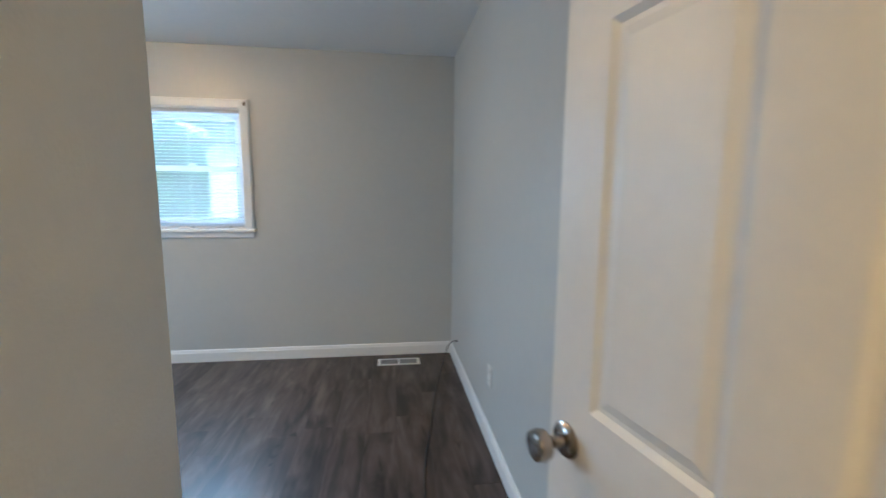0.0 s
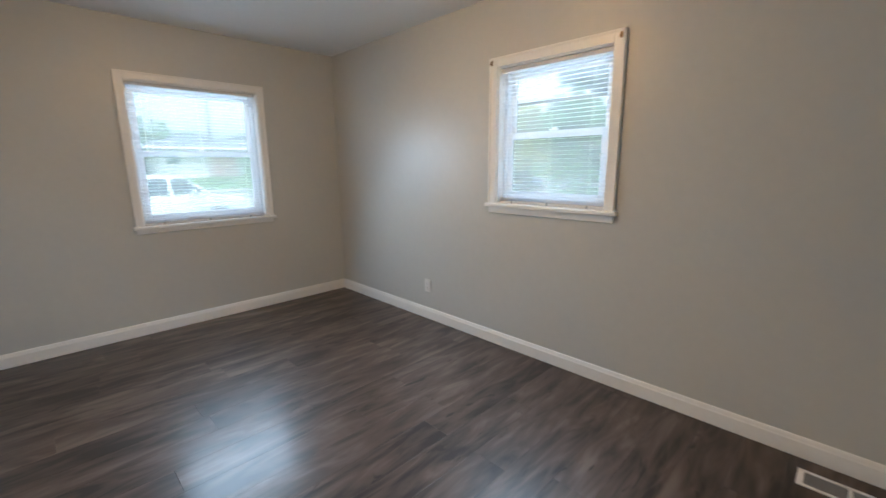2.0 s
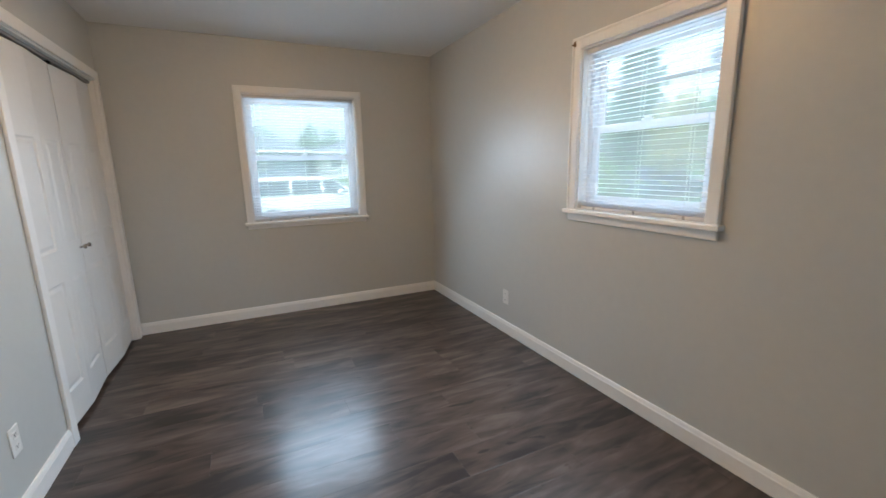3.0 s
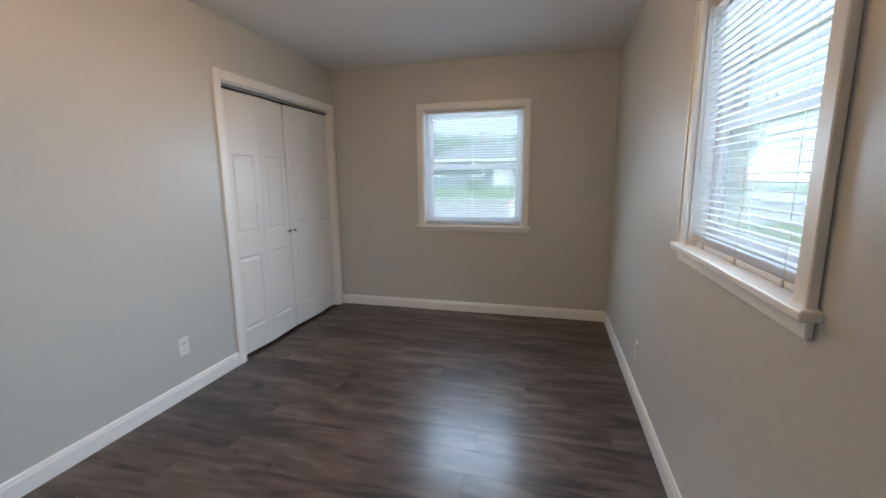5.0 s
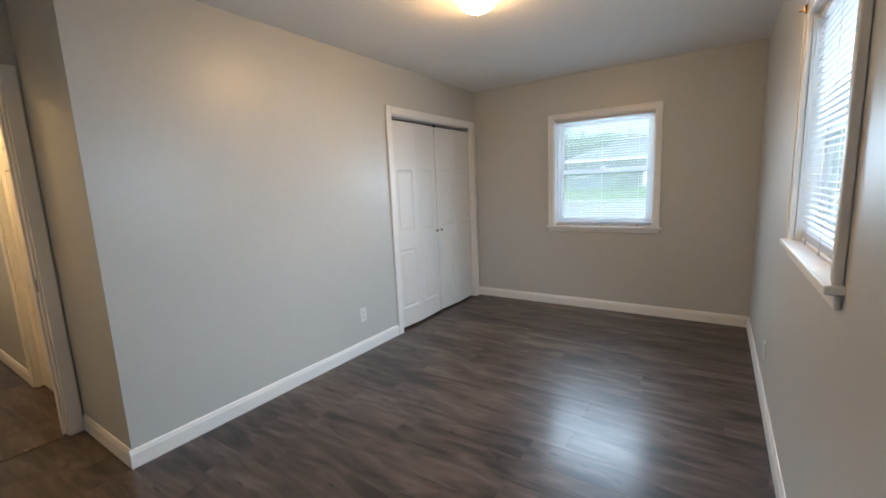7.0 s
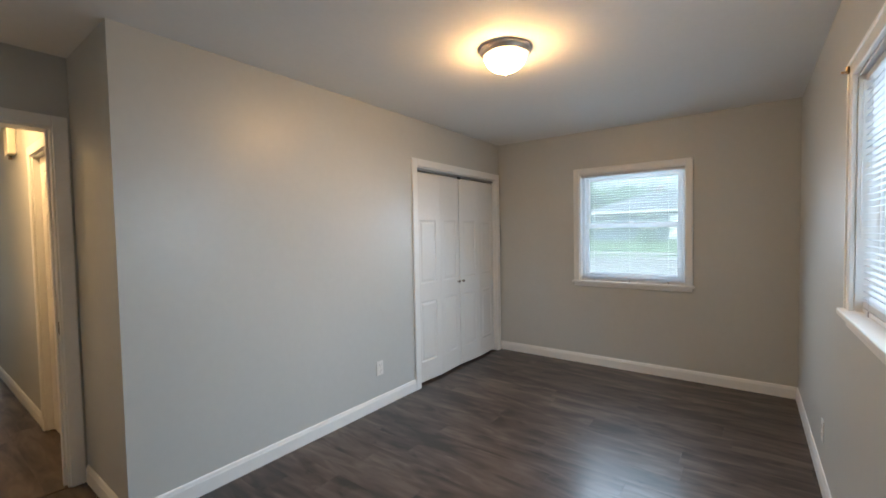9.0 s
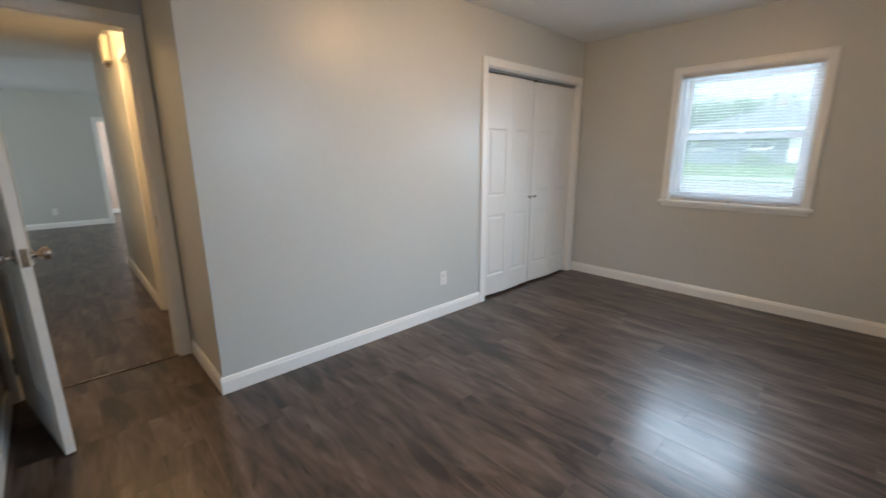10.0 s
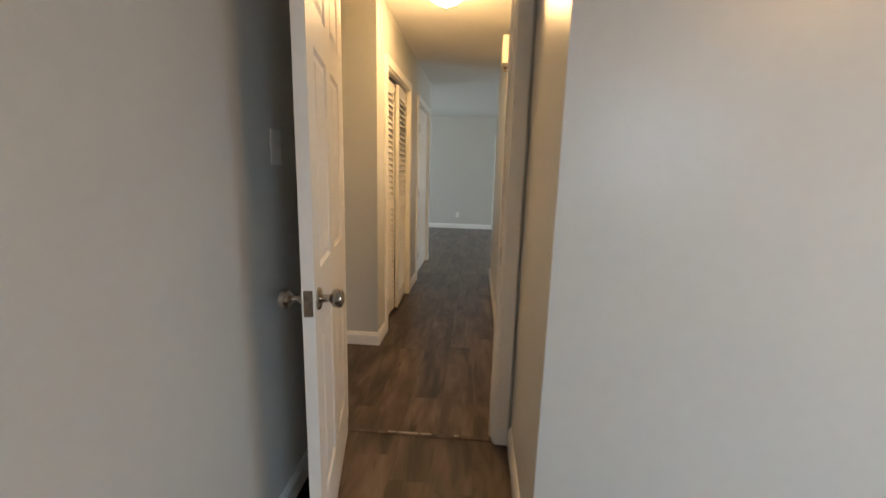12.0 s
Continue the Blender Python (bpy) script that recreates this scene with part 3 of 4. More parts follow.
leaf_mesh = finish("leaf", panelled(LW, 1.955, 0.028, leaf_panels(), 0.007), DOORW)
for s, outer in ((-1, CX - 0.704), (1, CX + 0.704)):
    fold = 3.2
    pair = empty("folding_door", pose(outer, YS - 0.036, 0.022), "pair of white moulded folding closet doors, nearly closed", "closet door", group="folding closet doors")
    first = part("leaf", leaf_mesh, DOORW, pair)
    second = part("leaf", leaf_mesh, DOORW, pair)
    c, d = LW * math.cos(radians(fold)), LW * math.sin(radians(fold))
    if s < 0:
        first.matrix_basis = pose(0, 0, 0, 0, 0, fold)
        second.matrix_basis = pose(c + 0.002, d, 0, 0, 0, -fold)
        up = second
        knob_at = pose(LW - 0.035, 0, 0.885, -90)
    else:
        first.matrix_basis = pose(-c, d, 0, 0, 0, -fold)
        second.matrix_basis = pose(-2 * c - 0.002, 0, 0, 0, 0, fold)
        up = second
        knob_at = pose(0.035, 0, 0.885, -90)
    bm = lathe(bmesh.new(), [(0.008, 0), (0.006, 0.012), (0.013, 0.020), (0.0145, 0.026), (0.010, 0.031), (0.001, 0.032)], knob_at, 14)
    part("knob", bm, NICKEL, up, "small satin nickel knob", smooth=True)

# hall door on the west side, closed
HWD = (0.51 + 1.27) / 2
door_frame("door_frame_2", pose(XN, HWD, 0, 0, 0, -90), 0.38, 2.035, 0.12, "white painted frame of the closed hall door", faces=(1, 0))
d2 = empty("door_2", pose(XN - 0.075, HWD - 0.36, 0.008, 0, 0, 90), "white six-panel door, closed, off the hall", "door", "structure")
part("slab", panelled(0.72, 2.005, 0.035, six_panels(0.72)), DOORW, d2)
knob(d2, 0.66, -0.035, 0.912, -1)

# hall door on the east side, closed in its deep frame
HED = (-2.40 - 1.33) / 2
f3 = door_frame("door_frame_3", pose(0.595, HED, 0, 0, 0, 90), 0.535, 2.035, 0.12, "white painted frame of the door at the hall's end", faces=(1, 0))
d3 = empty("door_3", pose(0.655, HED - 0.515, 0.008, 0, 0, 90), "white six-panel door at the end of the hall, closed", "door", "structure")
part("slab", panelled(1.03, 2.005, 0.035, six_panels(1.03)), DOORW, d3).matrix_basis = pose(0, 0.035, 0)
for z in (0.3, 1.02, 1.74):
    part("hinge", boxed(0.498, 0.516, 0.0178, 0.0205, z - 0.045, z + 0.045, bevel=0.0008), HINGE, f3, "dull bronze hinge")

# louvered folding closet doors in the hall
LCY = (-0.75 + 0.29) / 2
lf = door_frame("louver_closet_frame", pose(0.595, LCY, 0, 0, 0, 90), 0.52, 2.035, 0.12, "white painted frame of the louvered hall closet", faces=(1, 0))
part("track", boxed(-0.50, 0.50, -0.075, -0.045, 1.995, 2.0165, bevel=0.002), DARK, lf, "dark folding door track")
LVW = 0.495
frame_bm = bmesh.new()
for a, b in ((0, 0.05), (LVW - 0.05, LVW)):
    box(frame_bm, a, b, -0.014, 0.014, 0, 1.965, 0.002)
for a, b in ((0, 0.14), (0.93, 1.02), (1.87, 1.965)):
    box(frame_bm, 0.0505, LVW - 0.0505, -0.0135, 0.0135, a, b, 0.002)
louver_frame_mesh = finish("frame", frame_bm, DOORW)
slat_bm = boxed(0.052, LVW - 0.052, -0.0035, 0.0035, -0.0245, 0.0245, bevel=0.0015)
bmesh.ops.rotate(slat_bm, verts=slat_bm.verts[:], cent=(0, 0, 0), matrix=Matrix.Rotation(radians(38), 3, "X"))
louver_mesh = finish("louver", slat_bm, DOORW)
for y, turn in ((LCY - 0.498, 92), (LCY + 0.002, 88)):
    lv = empty("louver_door", pose(0.648 + (0.017 if turn < 90 else 0.0) - 0.017, y, 0.02, 0, 0, turn), "white louvered folding closet door in the hall", "closet door", group="louvered closet doors")
    part("frame", louver_frame_mesh, DOORW, lv)
    for a, b in ((0.14, 0.93), (1.02, 1.87)):
        n = int((b - a) / 0.046)
        for k in range(n):
            part("louver", louver_mesh, DOORW, lv).location = (0, 0, a + (k + 0.5) * (b - a) / n)

# doorway in the far living room wall
door_frame("door_frame_4", pose((-1.32 - 0.505) / 2, -5.86, 0), 0.4075, 1.985, 0.12, "white painted casing of the far living room doorway", faces=(1, 0))


# ---- ceiling lamps ----
def ceiling_lamp(at, dome, label):
    lamp = empty("ceiling_lamp", at, label, "ceiling lamp")
    part("pan", lathe(bmesh.new(), [(0.142, 0), (0.146, -0.005), (0.144, -0.016), (0.134, -0.024), (0.131, -0.036), (0.122, -0.041), (0.113, -0.042), (0.05, -0.028)], None, 48), SATIN, lamp, "satin nickel rim", smooth=True)
    prof = [(0.116, -0.040)] + [(0.116 * math.cos(a), -0.043 - 0.082 * math.sin(a)) for a in [k * math.pi / 2 / 9 for k in range(9)]] + [(0.010, -0.125)]
    part("shade", lathe(bmesh.new(), prof, None, 48), dome, lamp, "glowing frosted glass bowl", smooth=True)
    part("finial", lathe(bmesh.new(), [(0.011, -0.124), (0.013, -0.129), (0.006, -0.136), (0.008, -0.142), (0.001, -0.150)], None, 16), NICKEL, lamp, smooth=True)
    return lamp


ceiling_lamp(pose(-1.775, 3.585, H), DOME, "flush ceiling lamp with frosted glass bowl, lit warm")
ceiling_lamp(pose(0.145, 0.60, H - 0.018), HALLDOME, "flush hall ceiling lamp with frosted glass bowl, lit warm")


# ---- outlets, switch, chime, register, cable ----
def outlet(at, label):
    """A duplex outlet; own x along the wall, y out of it."""
    o = empty("outlet", at, label, "outlet", group="wall outlets")
    part("plate", boxed(-0.036, 0.036, 0, 0.006, -0.058, 0.058, bevel=0.003, seg=2), PLATE, o)
    for z in (-0.024, 0.024):
        r = part("receptacle", boxed(-0.016, 0.016, 0.005, 0.0075, z - 0.014, z + 0.014, bevel=0.003, seg=2), PLATE, o)
        bm = bmesh.new()
        for x in (-0.006, 0.006):
            box(bm, x - 0.001, x + 0.001, 0.0074, 0.0078, z - 0.002, z + 0.007)
        box(bm, -0.002, 0.002, 0.0074, 0.0078, z - 0.010, z - 0.006)
        part("slots", bm, DARK, r)
    part("screw", lathe(bmesh.new(), [(0.003, 0), (0.002, 0.0012)], pose(0, 0.006, 0, -90), 8), PLATE, o)
    return o


outlet(pose(-1.996, YS, 0.326), "white duplex outlet on the greige closet wall")
outlet(pose(-2.633, YN, 0.306, 0, 0, 180), "white duplex outlet below the small window wall")
outlet(SKEW @ pose(XE, 3.70, 0.385, 0, 0, 90), "white duplex outlet on the plain wall near the cable")
outlet(pose(0.322, -5.86, 0.305), "white duplex outlet on the far living room wall")
sw = empty("light_switch", SKEW @ pose(XE, 2.03, 1.35, 0, 0, 90), "white light switch plate behind the open door", "light switch")
part("plate", boxed(-0.036, 0.036, 0, 0.006, -0.058, 0.058, bevel=0.003, seg=2), PLATE, sw)
for x in (0.0,):
    part("toggle", boxed(x - 0.005, x + 0.005, 0.005, 0.018, -0.004, 0.012, bevel=0.002), PLATE, sw)

chime = empty("door_chime", pose(XN, -0.10, 2.11, 0, 0, -90), "cream plastic door chime box high on the hall wall", "door chime")
part("cover", boxed(-0.085, 0.085, 0.004, 0.052, 0, 0.205, bevel=0.006, seg=2), CREAM, chime)
part("backplate", boxed(-0.075, 0.075, 0, 0.004, 0.005, 0.20), PLATE, chime)
part("plunger", boxed(0.035, 0.060, 0.012, 0.035, -0.032, 0.004, bevel=0.003), HINGE, chime, "dark part below the cover")

reg = empty("floor_register", pose(0.094, 4.860, 0), "white metal floor register with two grey louver banks", "floor vent")
part("frame", boxed(-0.17, 0.17, -0.062, -0.046, 0, 0.006, bevel=0.002), PLATE, reg)
for args in ((-0.17, 0.17, 0.046, 0.062), (-0.17, -0.145, -0.0455, 0.0455), (0.145, 0.17, -0.0455, 0.0455), (-0.008, 0.008, -0.0455, 0.0455)):
    part("frame", boxed(*args, 0, 0.0058, bevel=0.002), PLATE, reg)
part("backing", boxed(-0.145, 0.145, -0.046, 0.046, 0.0005, 0.0012), DARK, reg)
slot = boxed(-0.066, 0.066, -0.0022, 0.0022, 0.0012, 0.0046)
slot_mesh = finish("vane", slot, GREYMETAL)
for x in (-0.0765, 0.0765):
    for k in range(10):
        part("vane", slot_mesh, GREYMETAL, reg).location = (x, -0.040 + k * 0.0089, 0)

cord = bmesh.new()
tube(cord, [(0.556, 4.735, 0.205), (0.535, 4.80, 0.185), (0.515, 4.895, 0.125), (0.495, 4.935, 0.055), (0.462, 4.86, 0.006), (0.40, 4.58, 0.0045), (0.33, 4.28, 0.0045), (0.262, 3.87, 0.0045), (0.20, 3.54, 0.0045), (0.185, 3.28, 0.0045), (0.215, 3.03, 0.0045), (0.285, 2.86, 0.0045), (0.395, 2.70, 0.0045), (0.50, 2.595, 0.0045), (0.538, 2.555, 0.0045)], 0.0038, 8)
cable = empty("coax_cable", pose(0, 0, 0), "loose black cable from a wall hole across the floor", "cable")
part("cord", cord, BLACK, cable, smooth=True)
part("plug", lathe(bmesh.new(), [(0.0055, 0), (0.0055, 0.02), (0.003, 0.021), (0.003, 0.028)], pose(0.53, 2.563, 0.006, 0, 90, -45), 8), NICKEL, cable, "metal cable plug")
part("wall_grommet", lathe(bmesh.new(), [(0.011, 0), (0.010, 0.006), (0.004, 0.012)], pose(XE + 0.003, 4.735, 0.205, 0, -90, 0), 12), DARK, cable)

# ---- outdoors ----
GRASS = make_mat("lawn_grass", (0.075, 0.135, 0.04), 0.9, vary=0.35, scale=0.6, fine=12)
ROAD = make_mat("pale_concrete_road", (0.20, 0.197, 0.19), 0.85, vary=0.12, scale=0.5, fine=15)
WALK = make_mat("pale_concrete_walk", (0.34, 0.335, 0.32), 0.85, vary=0.1, scale=0.8, fine=20)
SIDING_G = make_mat("blue_grey_siding", (0.18, 0.21, 0.27), 0.7, vary=0.08, scale=0.5, fine=6)
SIDING_W = make_mat("pale_siding", (0.62, 0.62, 0.61), 0.7, vary=0.08, scale=0.5, fine=6)
SIDING_T = make_mat("pinkish_brick", (0.36, 0.25, 0.22), 0.8, vary=0.2, scale=1.0, fine=9)
SHINGLE = make_mat("grey_roof_shingles", (0.13, 0.14, 0.16), 0.9, vary=0.15, scale=1.0, fine=10)
SHINGLE_B = make_mat("dark_blue_grey_shingles", (0.13, 0.135, 0.17), 0.9, vary=0.15, scale=1.0, fine=10)
PANEW = make_mat("dark_window_pane", (0.10, 0.13, 0.16), 0.12, vary=0.1)
CARWHITE = make_mat("white_car_paint", (0.75, 0.75, 0.75), 0.22, vary=0.02)
CARBLUE = make_mat("blue_grey_car_paint", (0.07, 0.10, 0.17), 0.25, vary=0.05)
CARGLASS = make_mat("tinted_car_glass", (0.03, 0.045, 0.06), 0.08, vary=0.05)
TYRE = make_mat("tyre_rubber", (0.02, 0.02, 0.02), 0.8, vary=0.1)
REDLENS = make_mat("red_lamp_lens", (0.5, 0.03, 0.03), 0.2, vary=0.05)
BARK = make_mat("tree_bark", (0.09, 0.07, 0.05), 0.9, vary=0.25, scale=3, fine=20)


def leaf_mat(name, base):
    m = make_mat(name, base, 0.6, vary=0.45, scale=0.9, fine=5)
    nt = m.node_tree
    b = nt.nodes["Principled BSDF"]
    tr, mix = nt.nodes.new("ShaderNodeBsdfTranslucent"), nt.nodes.new("ShaderNodeMixShader")
    tr.inputs[0].default_value = (base[0] * 1.6, base[1] * 1.7, base[2], 1)
    mix.inputs[0].default_value = 0.35
    nt.links.new(b.outputs[0], mix.inputs[1])
    nt.links.new(tr.outputs[0], mix.inputs[2])
    nt.links.new(mix.outputs[0], nt.nodes["Material Output"].inputs[0])
    return m


LEAF = leaf_mat("green_leaves", (0.11, 0.19, 0.08))
LEAF_D = leaf_mat("conifer_needles", (0.085, 0.165, 0.09))
LEAF_L = leaf_mat("lime_green_leaves", (0.12, 0.20, 0.04))
LEAF_T = leaf_mat("pale_tan_leaves", (0.40, 0.38, 0.22))

# one sheet of ground: level round the house, street lower, far lawns rising to the houses opposite
bm = bmesh.new()
xs = [-600, -120, -60, -44, -41, -36, -30.0, -29.9, -14.5, -14.3, -13.0, -11.5, -8, 6, 60, 600]
zs = [1.0, 0.8, 0.6, 0.45, 0.4, 0.05, -0.42, -0.6, -0.6, -0.45, -0.47, -0.48, -0.5, -0.5, -0.5, -0.5]
ys = [-600, -100, -40, -15, 0, 7.5, 9, 11, 13, 15, 17, 20, 40, 100, 600]
BANK = {-14.3: 0.3, -13.0: 0.62, -11.5: 0.55, -8: 0.1}
grid = [[bm.verts.new((x, y, z + (BANK.get(x, 0) * (1 - abs(y - 12) / 8) ** 0.5 if 7.6 < y < 19 else 0))) for y in ys] for x, z in zip(xs, zs)]
for i in range(len(xs) - 1):
    for j in range(len(ys) - 1):
        bm.faces.new((grid[i][j], grid[i + 1][j], grid[i + 1][j + 1], grid[i][j + 1]))
solid("ground", bm, GRASS, "green front lawns with a low grassy bank beside the street", "ground", "structure")
solid("road", boxed(-29.7, -14.4, -300, 300, -0.75, -0.585), ROAD, "pale concrete residential street", "road", "structure")
solid("kerb", boxed(-29.95, -29.7, -300, 300, -0.75, -0.43, bevel=0.03), WALK, "concrete kerb along the street", "kerb", "structure")
solid("pavement", boxed(-32.2, -30.6, -300, 300, -0.5, -0.25), WALK, "pale concrete pavement beyond the kerb", "pavement", "structure")


def house(at, wx, wy, high, rise, walls, roofing, label, openings, over=0.6, chimney=None):
    """A house on a rectangle wx by wy with a hip roof; openings on its +x side: (y0, y1, z0, z1, kind)."""
    h = empty("house", at, label, "house")
    part("wall", boxed(-wx, 0, -wy / 2, wy / 2, -1.5, high), walls, h)
    bm = bmesh.new()
    e = [bm.verts.new(p) for p in ((-wx - over, -wy / 2 - over, high), (over, -wy / 2 - over, high), (over, wy / 2 + over, high), (-wx - over, wy / 2 + over, high))]
    f = [bm.verts.new((v.co.x, v.co.y, high + 0.18)) for v in e]
    run = (wx + 2 * over) / 2
    r = [bm.verts.new((-wx / 2, -wy / 2 - over + run, high + 0.18 + rise)), bm.verts.new((-wx / 2, wy / 2 + over - run, high + 0.18 + rise))]
    bm.faces.new(e[::-1])
    for k in range(4):
        bm.faces.new((e[k], e[(k + 1) % 4], f[(k + 1) % 4], f[k]))
    bm.faces.new((f[0], f[1], r[0]))
    bm.faces.new((f[1], f[2], r[1], r[0]))
    bm.faces.new((f[2], f[3], r[1]))
    bm.faces.new((f[3], f[0], r[0], r[1]))
    roof = part("roof", bm, roofing, h)
    part("fascia", boxed(over, over + 0.03, -wy / 2 - over, wy / 2 + over, high - 0.02, high + 0.17), WHITE, h)
    if chimney is not None:
        part("chimney", boxed(-wx / 2 - 0.3, -wx / 2 + 0.3, chimney - 0.3, chimney + 0.3, high + rise - 0.2, high + rise + 0.75, bevel=0.03), SIDING_T, roof)
    for y0, y1, z0, z1, kind in openings:
        if kind == "window":
            w = part("window", ring_frame(y0, y1, z0, z1, -0.06, 0.05, 0.13, 0.13, 0.16, 0.01), WHITE, h)
            w.matrix_basis = pose(0, 0, 0, 0, 0, 90)
            part("pane", boxed(y0 + 0.1, y1 - 0.1, -0.015, 0.0, z0 + 0.1, z1 - 0.1), PANEW, w)
            part("glazing_bar", boxed(y0 + 0.1, y1 - 0.1, -0.03, -0.016, (z0 + z1) / 2 - 0.03, (z0 + z1) / 2 + 0.03), WHITE, w)
        else:
            bm = boxed(0.0, 0.06, y0, y1, z0, z1, bevel=0.01)
            n = 4 if kind == "garage" else 2
            for k in range(n):
                box(bm, 0.055, 0.085, y0 + 0.12, y1 - 0.12, z0 + (k + 0.12) * (z1 - z0) / n, z0 + (k + 0.88) * (z1 - z0) / n, 0.01)
            part("garage_door" if kind == "garage" else "door", bm, SIDING_T if kind == "garage" else WHITE, h)
    return h


house(pose(-41, 0.4, 0.42), 9, 16.4, 2.55, 2.0, SIDING_G, SHINGLE, "blue-grey single-storey house with white window frames",
      [(-7.8, -6.2, 1.05, 2.4, "window"), (-3.9, -2.3, 1.05, 2.4, "window"), (-1.4, 0.5, 0.1, 2.3, "door"), (1.7, 4.9, 0.95, 2.4, "window")], chimney=-2.9)
house(pose(-43, 14.2, 0.45), 9, 8.5, 2.5, 1.5, SIDING_W, SHINGLE, "pale single-storey house across the street",
      [(-3.0, -1.6, 1.0, 2.3, "window"), (0.5, 2.9, 0.0, 2.1, "garage")])
house(pose(-42, 24.6, 0.1), 9, 9.5, 4.35, 1.5, SIDING_W, SHINGLE, "pale two-storey house with a brick-red garage door",
      [(-4.2, -3.5, 3.0, 4.1, "window"), (-3.3, -2.6, 3.0, 4.1, "window"), (-4.4, -2.3, -0.2, 1.9, "garage"), (0.8, 2.4, 3.0, 4.1, "window"), (0.8, 2.4, 0.7, 2.0, "window")])
house(pose(9, 15.4, -0.5) , 12.4, 10.6, 3.25, 2.2, SIDING_W, SHINGLE_B, "pale neighbouring house with a dark blue-grey roof close by", [], over=0.62)
bm = bmesh.new()
driveway_line = [bm.verts.new(p) for p in ((-29.6, 17.2, -0.41), (-41.8, 20.0, 0.2), (-41.8, 22.6, 0.2), (-29.6, 20.6, -0.41))]
low = [bm.verts.new(v.co - Vector((0, 0, 0.5))) for v in driveway_line]
bm.faces.new([bm.verts.new(v.co + Vector((0, 0, 0.16))) for v in driveway_line])
bm.faces.new(low)
solid("driveway", bm, WALK, "pale concrete driveway up to the garage", "driveway", "structure")


def car(at, paint, label, longer=5.0):
    """A people carrier: own x is its length, from tail 0 to nose."""
    c = empty("car", at, label, "car")
    L = longer
    half = 0.92
    side = [(0.05, 0.45), (0.0, 0.75), (0.04, 1.02), (0.12, 1.08), (0.35, 1.62), (0.7, 1.70), (2.6, 1.70), (3.05, 1.62), (3.85, 1.08), (4.75, 0.92), (4.98, 0.72), (5.0, 0.45), (4.85, 0.30), (0.25, 0.30)]
    bm = bmesh.new()
    rings = []
    for s in (-1, -0.97, 0.97, 1):
        ring = []
        for x, z in side:
            tuck = 0.0 if z < 1.05 else (z - 1.05) * 0.30
            shrink = 1.0 if abs(s) < 0.99 else 0.985
            ring.append(bm.verts.new(((x - 2.5) * shrink * L / 5 + L / 2, s * (half - tuck), 0.3 + (z - 0.3) * shrink)))
        rings.append(ring)
    n = len(side)
    for a, b in zip(rings, rings[1:]):
        for k in range(n):
            bm.faces.new((a[k], a[(k + 1) % n], b[(k + 1) % n], b[k]))
    bm.faces.new(rings[0])
    bm.faces.new(rings[-1])
    body = part("body", bm, paint, c, smooth=True)
    for s in (-1, 1):
        for a, b, xa, xb in ((0.62, 1.55, 0.48, 1.5), (1.65, 2.6, 1.65, 2.6), (2.7, 3.05, 2.7, 3.6)):
            bm = bmesh.new()
            q = [((a if k else xa) * L / 5, s * (half - (z - 1.05) * 0.30 + 0.012), z) for k, z in ((0, 1.12), (1, 1.58))]
            q += [((b if k else xb) * L / 5, s * (half - (z - 1.05) * 0.30 + 0.012), z) for k, z in ((1, 1.58), (0, 1.12))]
            v0 = [bm.verts.new(p) for p in q]
            v1 = [bm.verts.new((p[0], p[1] - s * 0.03, p[2])) for p in q]
            bm.faces.new(v0)
            bm.faces.new(v1)
            for k in range(4):
                bm.faces.new((v0[k], v0[(k + 1) % 4], v1[(k + 1) % 4], v1[k]))
            part("side_window", bm, CARGLASS, body)
        part("tail_lamp", boxed(-0.01, 0.16, s * 0.8 - 0.10, s * 0.8 + 0.10, 0.82, 1.15, bevel=0.03), REDLENS, c)
        for x in (0.95, 3.95):
            w = part("wheel", lathe(bmesh.new(), [(0.20, -0.11), (0.32, -0.11), (0.335, -0.08), (0.335, 0.08), (0.32, 0.11), (0.20, 0.11)], pose(x * L / 5, s * 0.85, 0.335, 90), 24), TYRE, c, smooth=True)
            part("rim", lathe(bmesh.new(), [(0.205, -0.10), (0.19, -0.115), (0.06, -0.10), (0.05, 0.10), (0.19, 0.115), (0.205, 0.10)], pose(x * L / 5, s * 0.85, 0.335, 90), 16), NICKEL, w)
        part("mirror", boxed(3.2 * L / 5, 3.36 * L / 5, s * 0.98 - 0.09, s * 0.98 + 0.09, 1.08, 1.24, bevel=0.04), paint, c)
    bm = bmesh.new()
    q = [(0.115, -0.72, 1.12), (0.115, 0.72, 1.12), (0.325, 0.62, 1.56), (0.325, -0.62, 1.56)]
    v0 = [bm.verts.new((p[0] * L / 5 - 0.02, p[1], p[2])) for p in q]
    v1 = [bm.verts.new((p[0] * L / 5 + 0.05, p[1], p[2])) for p in q]
    bm.faces.new(v0)
    bm.faces.new(v1)
    for k in range(4):
        bm.faces.new((v0[k], v0[(k + 1) % 4], v1[(k + 1) % 4], v1[k]))
    part("rear_window", bm, CARGLASS, body)
    return c


car(pose(-16, 3.05, -0.585, 0, 0, 90), CARWHITE, "white people carrier parked along the street")
car(pose(-15.6, 21.5, -0.585, 0, 0, 90), CARBLUE, "dark blue car parked further along the street")


